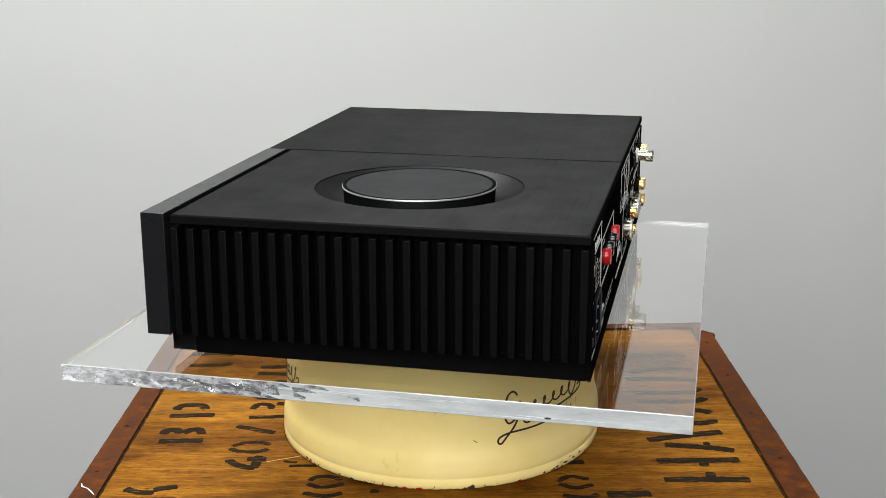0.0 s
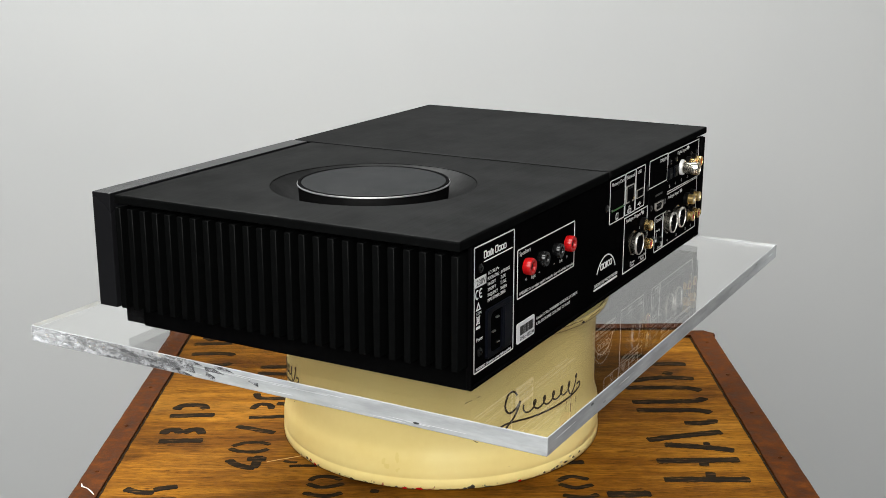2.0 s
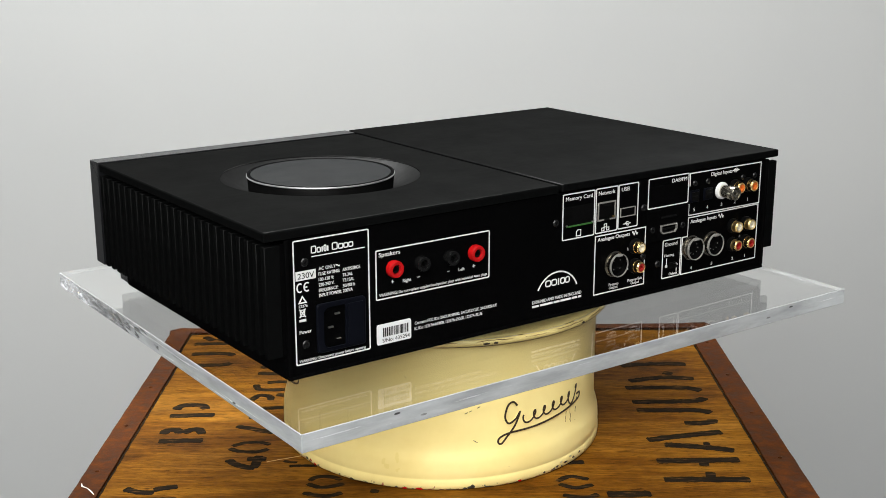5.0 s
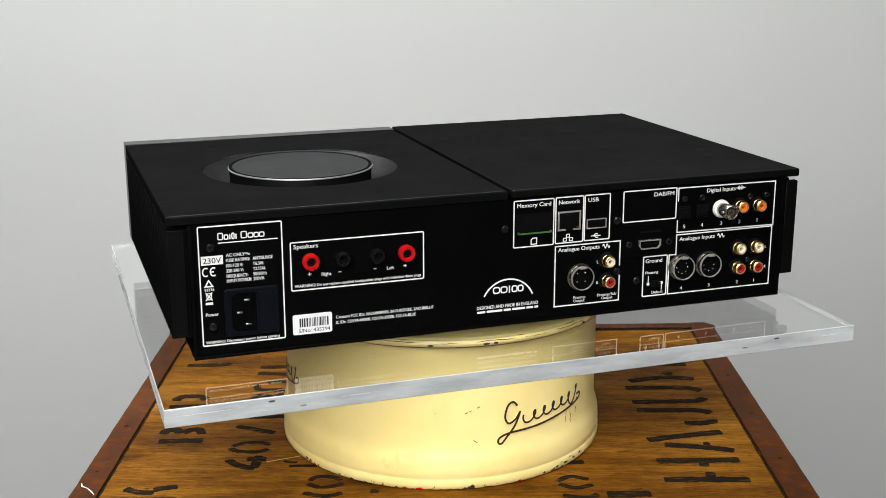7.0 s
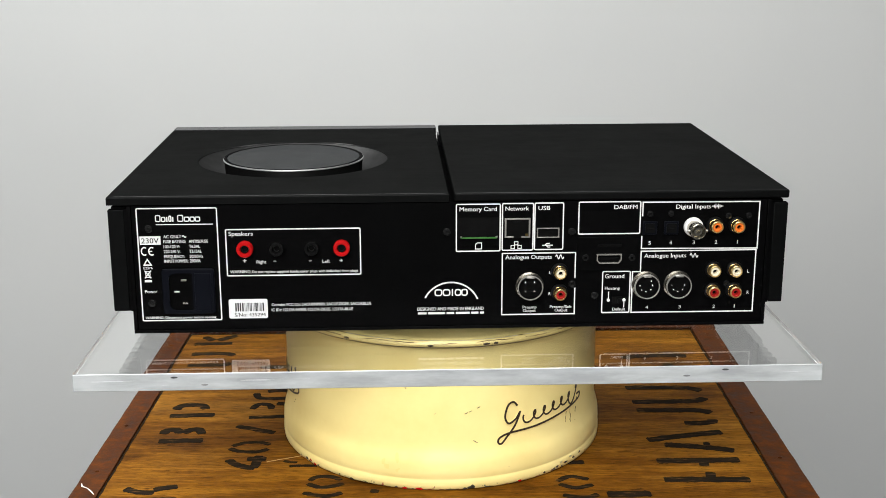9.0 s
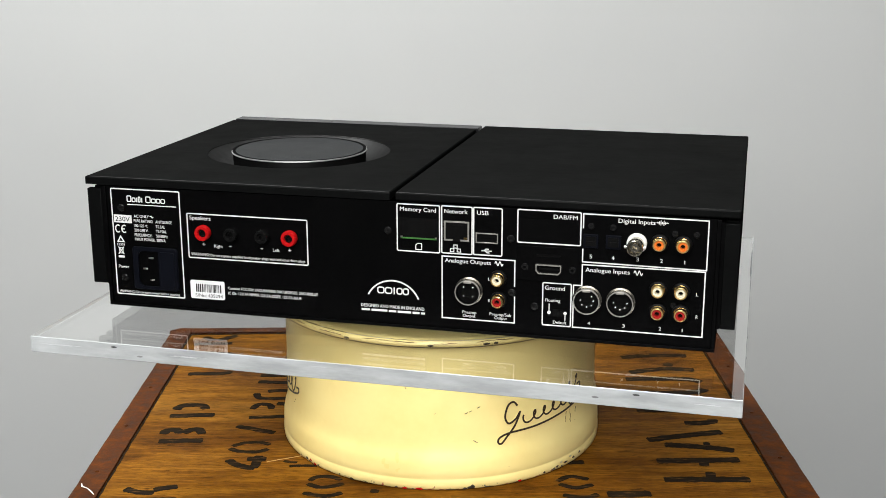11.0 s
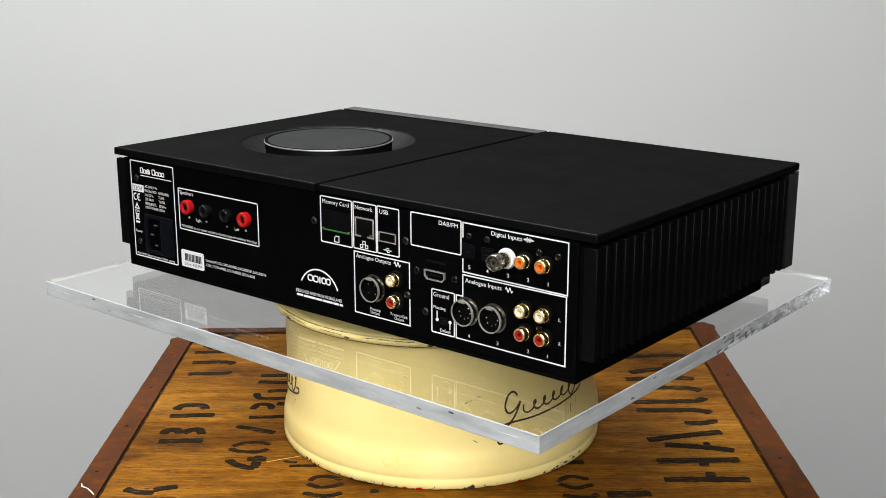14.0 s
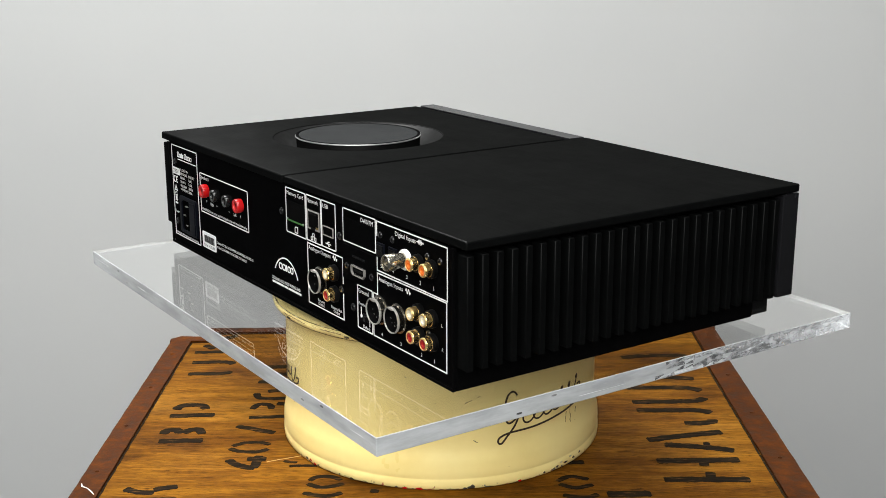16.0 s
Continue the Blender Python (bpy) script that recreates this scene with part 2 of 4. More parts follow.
def lathe(bm, profile, m=Matrix(), seg=48, close=False):
    """Turns (radius, height) pairs about z, then applies m."""
    rings = []
    for r, z in profile:
        if r < 1e-7:
            rings.append([bm.verts.new(m @ Vector((0, 0, z)))])
        else:
            rings.append([bm.verts.new(m @ Vector((r * math.cos(2 * math.pi * i / seg), r * math.sin(2 * math.pi * i / seg), z))) for i in range(seg)])
    pairs = list(zip(rings, rings[1:])) + ([(rings[-1], rings[0])] if close else [])
    for a, b in pairs:
        for i in range(seg):
            j = (i + 1) % seg
            if len(a) == 1 and len(b) == 1:
                continue
            if len(a) == 1:
                f = bm.faces.new((a[0], b[i], b[j]))
            elif len(b) == 1:
                f = bm.faces.new((a[i], b[0], a[j]))
            else:
                f = bm.faces.new((a[i], b[i], b[j], a[j]))
            f.smooth = True
    return bm


def outward(x, z, y=0.0):
    """Local z points out of the back panel (towards -y), at panel place x, z."""
    return Matrix.Translation((x, y - AXIS_Y, z)) @ Matrix.Rotation(radians(90), 4, "X")


def mesh_object(name, bm, mats, sharp=35):
    bmesh.ops.recalc_face_normals(bm, faces=bm.faces)
    me = bpy.data.meshes.new(name)
    bm.to_mesh(me)
    bm.free()
    for mt in mats if isinstance(mats, (list, tuple)) else [mats]:
        me.materials.append(mt)
    me.set_sharp_from_angle(angle=radians(sharp))
    for e in me.polygons:
        e.use_smooth = max(abs(c) for c in e.normal) < 0.9999
    return new(name, me)


def part(name, bm, mats, parent, label=""):
    ob = mesh_object(name, bm, mats)
    ob.parent = parent
    return tagged(ob, label) if label else ob


def share(name, source, parent, offset):
    ob = new(name, source.data)
    ob.parent = parent
    ob.location = offset
    return ob


def ribbon(bm, pts, width, place, height=0.0003, closed=False):
    """A flat stroke of that width along 2D points; place(u, v, h) gives the 3D point."""
    n = len(pts)
    rows = []
    for i, p in enumerate(pts):
        a = Vector(pts[(i - 1) % n] if closed or i else p)
        b = Vector(pts[(i + 1) % n] if closed or i < n - 1 else p)
        p = Vector(p)
        d1 = (p - a).normalized() if (p - a).length > 1e-9 else (b - p).normalized()
        d2 = (b - p).normalized() if (b - p).length > 1e-9 else d1
        d = (d1 + d2)
        d = d.normalized() if d.length > 1e-6 else d1
        nrm = Vector((-d.y, d.x))
        k = 1.0 / max(0.5, nrm.dot(Vector((-d1.y, d1.x))))
        w = width[i] if isinstance(width, (list, tuple)) else width
        l, r = p + nrm * (w / 2 * k), p - nrm * (w / 2 * k)
        rows.append([bm.verts.new(place(l.x, l.y, 0)), bm.verts.new(place(l.x, l.y, height)), bm.verts.new(place(r.x, r.y, height)), bm.verts.new(place(r.x, r.y, 0))])
    pairs = list(zip(rows, rows[1:])) + ([(rows[-1], rows[0])] if closed else [])
    for a, b in pairs:
        for k in range(3):
            bm.faces.new((a[k], a[k + 1], b[k + 1], b[k]))
    if not closed:
        bm.faces.new(rows[0])
        bm.faces.new(list(reversed(rows[-1])))
    return bm


def on_panel(u, v, h):
    return Vector((u, -h - 0.0002 - AXIS_Y, v))


def panel_line(name, pts, width, parent, closed=False, mat=None):
    return part(name, ribbon(bmesh.new(), pts, width, on_panel, 0.0002, closed), mat or INK, parent)


def rounded(x0, z0, x1, z1, r=0.0008):
    pts = []
    for cx, cz, a0 in ((x1 - r, z1 - r, 0), (x0 + r, z1 - r, 90), (x0 + r, z0 + r, 180), (x1 - r, z0 + r, 270)):
        for k in range(4):
            a = radians(a0 + 30 * k)
            pts.append((cx + r * math.cos(a), cz + r * math.sin(a)))
    return pts


def panel_frame(parent, x0, z0, x1, z1, w=0.00078):
    return panel_line("printed_frame", rounded(x0, z0, x1, z1), w, parent, True)


def panel_bar(parent, x0, z0, x1, z1, mat=None, name="printed_bar", h=0.0003):
    return part(name, box(bmesh.new(), x0, x1, -AXIS_Y - 0.0002 - h, -AXIS_Y - 0.0001, z0, z1), mat or INK, parent)


def text_mesh(words):
    cu = bpy.data.curves.new("lettering", "FONT")
    cu.body = words
    cu.resolution_u = 3
    cu.offset = 0.0
    tmp = new("lettering_source", cu)
    me = bpy.data.meshes.new_from_object(tmp.evaluated_get(bpy.context.evaluated_depsgraph_get()))
    bpy.data.objects.remove(tmp)
    bpy.data.curves.remove(cu)
    return me


def panel_text(parent, words, x0, z0, width, cap, mat=None, bold=0.0):
    """Printed words from x0 along the back panel, baseline z0."""
    me = text_mesh(words)
    co = np.array([v.co[:] for v in me.vertices])
    lo, hi = co[:, 0].min(), co[:, 0].max()
    s, c = width / (hi - lo), cap / 0.70
    for v in me.vertices:
        v.co = (x0 + (v.co.x - lo) * s, -AXIS_Y - 0.0006, z0 + v.co.y * c)
    bm = bmesh.new()
    bm.from_mesh(me)
    # a second, slightly shifted print of the same ink makes the strokes heavier
    for v in me.vertices:
        v.co.x += min(0.00010, cap * 0.035)
        v.co.y -= 0.00006
    bm.from_mesh(me)
    bpy.data.meshes.remove(me)
    return part("lettering", bm, mat or INK, parent)


# ---------------------------------------------------------------- the room
def setting(name, bm, mats, label):
    return tagged(mesh_object(name, bm, mats), label, "", "", "structure")


XW, YB, YF = 1.9, 1.0, -2.6
setting("floor", box(bmesh.new(), -XW - 0.1, XW + 0.1, YF - 0.1, YB + 0.1, -0.1, 0.0), FLOOR, "plain grey studio floor under the crate")
setting("ceiling", box(bmesh.new(), -XW - 0.1, XW + 0.1, YF - 0.1, YB + 0.1, CEILING, CEILING + 0.1), CEIL, "matt grey ceiling of the studio")
setting("wall_north", box(bmesh.new(), -XW - 0.1, XW + 0.1, YB, YB + 0.1, 0, CEILING), WALL, "smooth pale grey wall behind the crate")
# walls out of view, added and kept dark to cut bounce and reflections
setting("wall_south", box(bmesh.new(), -XW - 0.1, XW + 0.1, YF - 0.1, YF, 0, CEILING), DARK_WALL, "unseen matt dark grey wall, added to limit bounced light")
setting("wall_west", box(bmesh.new(), -XW - 0.1, -XW, YF, YB, 0, CEILING), DARK_WALL, "unseen matt dark grey wall, added to limit bounced light")
setting("wall_east", box(bmesh.new(), XW, XW + 0.1, YF, YB, 0, CEILING), DARK_WALL, "unseen matt dark grey wall, added to limit bounced light")

for (lx, ly), (sx, sy), watts in LAMPS:
    fix = tagged(new("ceiling_light"), "flat white ceiling light panel, switched on", "light", "ceiling lights")
    fix.location = (lx, ly, CEILING)
    bmf = bmesh.new()
    for x0, x1, y0, y1 in ((-sx / 2, sx / 2, -sy / 2, -sy / 2 + 0.03), (-sx / 2, sx / 2, sy / 2 - 0.03, sy / 2), (-sx / 2, -sx / 2 + 0.03, -sy / 2 + 0.03, sy / 2 - 0.03), (sx / 2 - 0.03, sx / 2, -sy / 2 + 0.03, sy / 2 - 0.03)):
        box(bmf, x0, x1, y0, y1, -0.06, 0)
    part("frame", bmf, WHITE_PLASTIC, fix)
    part("diffuser", box(bmesh.new(), -sx / 2 + 0.03, sx / 2 - 0.03, -sy / 2 + 0.03, sy / 2 - 0.03, -0.045, -0.035), GLOW, fix)


# housing and stand added round the unseen front lamp
def unseen_softbox():
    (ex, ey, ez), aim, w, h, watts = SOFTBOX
    box_ob = tagged(new("unseen_softbox"), "unseen black softbox on a stand, added for the frontal light", "light")
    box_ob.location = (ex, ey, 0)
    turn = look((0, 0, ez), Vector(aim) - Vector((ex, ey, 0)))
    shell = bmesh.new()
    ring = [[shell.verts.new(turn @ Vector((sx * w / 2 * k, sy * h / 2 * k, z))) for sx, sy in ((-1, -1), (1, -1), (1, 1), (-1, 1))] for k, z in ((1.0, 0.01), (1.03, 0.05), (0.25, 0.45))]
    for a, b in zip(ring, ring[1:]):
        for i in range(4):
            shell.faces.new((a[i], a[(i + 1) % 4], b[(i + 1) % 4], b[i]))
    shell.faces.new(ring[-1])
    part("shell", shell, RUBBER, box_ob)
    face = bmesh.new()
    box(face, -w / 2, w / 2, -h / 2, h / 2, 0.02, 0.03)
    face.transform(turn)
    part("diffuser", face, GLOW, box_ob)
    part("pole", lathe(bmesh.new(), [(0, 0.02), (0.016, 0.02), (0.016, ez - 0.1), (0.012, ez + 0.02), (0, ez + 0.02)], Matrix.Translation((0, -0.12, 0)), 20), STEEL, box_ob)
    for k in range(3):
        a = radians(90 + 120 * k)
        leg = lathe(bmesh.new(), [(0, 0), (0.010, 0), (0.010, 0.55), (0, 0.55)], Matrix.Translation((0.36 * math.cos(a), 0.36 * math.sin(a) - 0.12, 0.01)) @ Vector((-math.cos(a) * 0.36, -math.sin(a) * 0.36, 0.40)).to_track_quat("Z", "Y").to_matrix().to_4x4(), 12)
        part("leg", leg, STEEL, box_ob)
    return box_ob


unseen_softbox()


# ---------------------------------------------------------------- the tea chest
def tea_chest():
    crate = tagged(new("tea_chest"), "plywood tea chest with rusty metal edging and black stencilled letters", "crate")
    crate.location = (0, 0, CRATE)
    # corners of the top: front left, front right, back right, back left
    corner = [Vector((-0.254, -0.205)), Vector((0.254, -0.205)), Vector((0.253, 0.212)), Vector((-0.252, 0.198))]
    bm = bmesh.new()
    inset = [c * 0.985 for c in corner]
    top = [bm.verts.new((c.x, c.y, -0.0012)) for c in inset]
    low = [bm.verts.new((c.x, c.y, -0.006)) for c in inset]
    bm.faces.new(top), bm.faces.new(list(reversed(low)))
    for i in range(4):
        bm.faces.new((top[i], low[i], low[(i + 1) % 4], top[(i + 1) % 4]))
    part("lid_board", bm, PLY, crate, "stained plywood top board")
    for i in range(4):
        a, b = inset[i] * 0.995, inset[(i + 1) % 4] * 0.995
        n = (b - a).normalized()
        inn = Vector((-n.y, n.x))
        bm = bmesh.new()
        q = [a, b, b + inn * 0.006, a + inn * 0.006]
        t = [bm.verts.new((c.x, c.y, -0.0062)) for c in q]
        l = [bm.verts.new((c.x, c.y, -CRATE)) for c in q]
        bm.faces.new(t), bm.faces.new(l)
        for k in range(4):
            bm.faces.new((t[k], t[(k + 1) % 4], l[(k + 1) % 4], l[k]))
        part("side_board", bm, PLY, crate)
    # folded metal edging, wavy and dented along its inner line
    rnd = random.Random(3)
    for i in range(4):
        a, b = corner[i], corner[(i + 1) % 4]
        run = (b - a)
        n = run.normalized()
        inn = Vector((-n.y, n.x))
        wide = 0.0225 if i == 1 else 0.0195 if i == 3 else 0.013
        bm = bmesh.new()
        rows = []
        steps = 60
        for k in range(steps + 1):
            p = a + run * (k / steps)
            cut = 0.0 if 0 < k < steps else 0.006   # clipped corners
            w = wide + rnd.uniform(-0.00025, 0.00025)
            o = inn * cut + inn * rnd.uniform(-0.0002, 0.0002)
            lift = 0.0006 + rnd.uniform(-0.0001, 0.0001)
            prof = [(p + inn * w, -0.0012), (p + inn * w, 0.0002 + lift), (p + inn * 0.002 + o, 0.0005 + lift), (p + o, -0.0015), (p + o, -0.022), (p + inn * 0.0008 + o, -0.022)]
            rows.append([bm.verts.new((c.x, c.y, z)) for c, z in prof])
        for r0, r1 in zip(rows, rows[1:]):
            for k in range(5):
                bm.faces.new((r0[k], r0[k + 1], r1[k + 1], r1[k]))
        strip = part("metal_edging", bm, STRIP, crate, "rust-brown metal edging strip")
        # thin dark line painting the shadow gap and dirt inside the strip
        seam = bmesh.new()
        ribbon(seam, [tuple(a + run * ((k + 1) / 62) + inn * (wide + 0.0008 + rnd.uniform(-0.0003, 0.0003))) for k in range(61)], 0.0016, lambda u, v, h: Vector((u, v, -0.0012 + h)), 0.0002)
        part("seam", seam, STENCIL, crate, "painted shadow and dirt along the edging's gap")
        for k in range(5):
            c = a + run * ((k + 0.6) / 5) + inn * (wide * 0.5)
            nail = bmesh.new()
            lathe(nail, [(0.0017, 0.0006), (0.0016, 0.0014), (0.0008, 0.0017), (0, 0.0018)], Matrix.Translation((c.x, c.y, 0)), 12)
            part("nail", nail, STRIP, strip)
    # posts down the corners
    for c in corner:
        sx, sy = (1 if c.x > 0 else -1), (1 if c.y > 0 else -1)
        bm = bmesh.new()
        x0, x1 = sorted((c.x, c.x - sx * 0.022))
        y0, y1 = sorted((c.y - sy * 0.0008, c.y - sy * 0.022))
        box(bm, x0, x1, y0, y1, -CRATE, -0.023, 0.001)
        part("corner_post", bm, STRIP, crate)

    def flat(u, v, h):
        return Vector((u, v, -0.0012 + h))

    def wobble(a, b, n=8, amp=0.0006):
        return [(a[0] + (b[0] - a[0]) * k / n + rnd.uniform(-amp, amp) * 0.4, a[1] + (b[1] - a[1]) * k / n + rnd.uniform(-amp, amp)) for k in range(n + 1)]

    def glyph(strokes, width=0.0085):
        """Brushed stencil strokes, and a few blots, with ragged edges and blunt ends, each laid a hair above the last.
        """
        bm = bmesh.new()
        for layer, s in enumerate(strokes):
            pts = [Vector(q) for q in s]
            run = []
            for i in range(len(pts) - 1):
                p0, p1, p2, p3 = pts[max(0, i - 1)], pts[i], pts[i + 1], pts[min(len(pts) - 1, i + 2)]
                n = max(2, int((p2 - p1).length / 0.0022))
                for k in range(n):
                    t = k / n
                    run.append(0.5 * (2 * p1 + (p2 - p0) * t + (2 * p0 - 5 * p1 + 4 * p2 - p3) * t * t + (3 * p1 - p0 - 3 * p2 + p3) * t ** 3))
            run.append(pts[-1])
            rows = []
            for k, q in enumerate(run):
                d = (run[min(k + 1, len(run) - 1)] - run[max(k - 1, 0)]).normalized()
                nrm = Vector((-d.y, d.x))
                taper = 0.72 if k in (0, len(run) - 1) else 1.0
                wl, wr = (width / 2 * taper * rnd.uniform(0.84, 1.10) for _ in range(2))
                l, r = q + nrm * wl, q - nrm * wr
                hh = 0.00022 + 0.00006 * layer
                rows.append([bm.verts.new(flat(c.x, c.y, z)) for c, z in ((l, 0), (l, hh), (r, hh), (r, 0))])
            for ra, rb2 in zip(rows, rows[1:]):
                for k in range(3):
                    bm.faces.new((ra[k], ra[k + 1], rb2[k + 1], rb2[k]))
            bm.faces.new(rows[0]), bm.faces.new(rows[-1])
        return part("stencil_mark", bm, STENCIL, crate, "black stencil mark, letters and blots alike")

    glyph([[(0.1535, -0.1030), (0.2135, -0.1032)], [(0.1535, -0.0726), (0.2135, -0.0710)], [(0.184, -0.0948), (0.191, -0.0958)], [(0.183, -0.0775), (0.190, -0.0785)]])
    glyph([[(0.164, -0.0443), (0.190, -0.0483), (0.2135, -0.0548)], [(0.153, -0.0360), (0.180, -0.0283), (0.2115, -0.0208)], [(0.193, -0.0438), (0.198, -0.0443)]])
    glyph([[(0.1865, -0.0042), (0.200, -0.0038), (0.2085, -0.0008), (0.2095, 0.0032)], [(0.1534, 0.0219), (0.195, 0.0217), (0.206, 0.0200), (0.2115, 0.0167)]])
    glyph([[(0.1525, 0.0396), (0.195, 0.0407), (0.208, 0.0432), (0.2125, 0.0482)], [(0.1515, 0.0705), (0.195, 0.0707), (0.206, 0.0687), (0.2125, 0.0632)]])
    glyph([[(0.157, 0.0860), (0.185, 0.0942), (0.2125, 0.0912)], [(0.155, 0.1222), (0.180, 0.1272), (0.2123, 0.1265)], [(0.190, 0.1012), (0.195, 0.1072)]])
    glyph([[(-0.2130, -0.0366), (-0.1800, -0.0350)], [(-0.2130, -0.0230), (-0.2105, -0.0165), (-0.2040, -0.0155), (-0.1985, -0.0215)], [(-0.1975, -0.0215), (-0.1930, -0.0155), (-0.1865, -0.0155), (-0.1830, -0.0230)]], 0.008)
    glyph([[(-0.2150, 0.0122), (-0.1800, 0.0144)], [(-0.2130, 0.0250), (-0.209, 0.0330), (-0.200, 0.0350), (-0.192, 0.0320), (-0.1890, 0.0260)]], 0.008)
    glyph([[(-0.1555, -0.0693), (-0.147, -0.0787), (-0.134, -0.0835)], [(-0.1420, -0.0682), (-0.1280, -0.0682)], [(-0.1350, -0.0835), (-0.1335, -0.0627)]], 0.007)
    glyph([[(-0.1560, -0.0457), (-0.148, -0.0397), (-0.136, -0.0387), (-0.1290, -0.0432)], [(-0.1575, -0.0497), (-0.150, -0.0547), (-0.136, -0.0557), (-0.1290, -0.0507)]], 0.005)
    glyph([[(-0.159, -0.0080), (-0.1282, -0.0211)]], 0.0065)
    glyph([[(-0.1523, 0.0085), (-0.1180, 0.0118)]], 0.006)
    glyph([[(-0.1523, 0.0260), (-0.148, 0.0360), (-0.139, 0.0340), (-0.137, 0.0260)], [(-0.134, 0.0380), (-0.122, 0.0340), (-0.119, 0.0260)]], 0.006)
    glyph([[(-0.1535, 0.0600), (-0.150, 0.0500), (-0.138, 0.0480), (-0.122, 0.0500)], [(-0.145, 0.0640), (-0.133, 0.0660), (-0.120, 0.0620)]], 0.006)
    glyph([[(-0.1560, 0.0860), (-0.120, 0.0830)], [(-0.1560, 0.1000), (-0.120, 0.1020)]], 0.007)
    glyph([[(-0.219, 0.1047), (-0.190, 0.1060), (-0.183, 0.1110)], [(-0.221, 0.1327), (-0.192, 0.1340), (-0.184, 0.1290)]], 0.0075)
    glyph([[(-0.2237, 0.1591), (-0.1900, 0.1610)], [(-0.218, 0.1780), (-0.208, 0.1690)], [(-0.204, 0.1690), (-0.189, 0.1820)]], 0.0075)
    glyph([[(-0.2184, -0.1160), (-0.208, -0.1210), (-0.197, -0.1220)], [(-0.1985, -0.1175), (-0.1829, -0.1124)], [(-0.226, -0.1340), (-0.180, -0.1325)]], 0.007)
    glyph([[(-0.0930, -0.1037), (-0.088, -0.0977), (-0.078, -0.0977), (-0.071, -0.1027)], [(-0.0940, -0.1087), (-0.083, -0.1147), (-0.069, -0.1087)], [(-0.0955, -0.1227), (-0.080, -0.1277), (-0.069, -0.1227)]], 0.005)
    glyph([[(-0.050, -0.1197), (-0.044, -0.1207)], [(-0.048, -0.1337), (-0.020, -0.1337)]], 0.006)
    glyph([[(0.0790, -0.1052), (0.089, -0.0977), (0.101, -0.1027)], [(0.080, -0.1097), (0.091, -0.1157), (0.103, -0.1107)], [(0.081, -0.1267), (0.095, -0.1307), (0.105, -0.1257)]], 0.005)
    glyph([[(0.1110, -0.1257), (0.1410, -0.1247)]], 0.009)
    # dark blots beside the tin
    glyph([[(-0.115, -0.0718), (-0.105, -0.0740)], [(-0.110, -0.0800), (-0.098, -0.0792), (-0.090, -0.0800)]], 0.0036)
    glyph([[(0.086, -0.0752), (0.101, -0.0742)]], 0.0066)
    # bare scratches
    for a, b in (((-0.127, -0.073), (-0.102, -0.062)), ((-0.104, -0.062), (-0.097, -0.066))):
        part("scratch", ribbon(bmesh.new(), wobble(a, b, 8, 0.0004), 0.0007, flat, 0.0002), PALE_WOOD, crate, "pale scratch in the board")
    part("paint_chip", ribbon(bmesh.new(), [(-0.249, -0.1120), (-0.2475, -0.1165), (-0.243, -0.1195), (-0.239, -0.1245), (-0.236, -0.1290)], [0.0003, 0.0013, 0.0005, 0.0011, 0.0003], lambda u, v, h: Vector((u, v, 0.0008 + h)), 0.0004), CHIP, crate, "white paint chip on the edging")
    return crate


tea_chest()


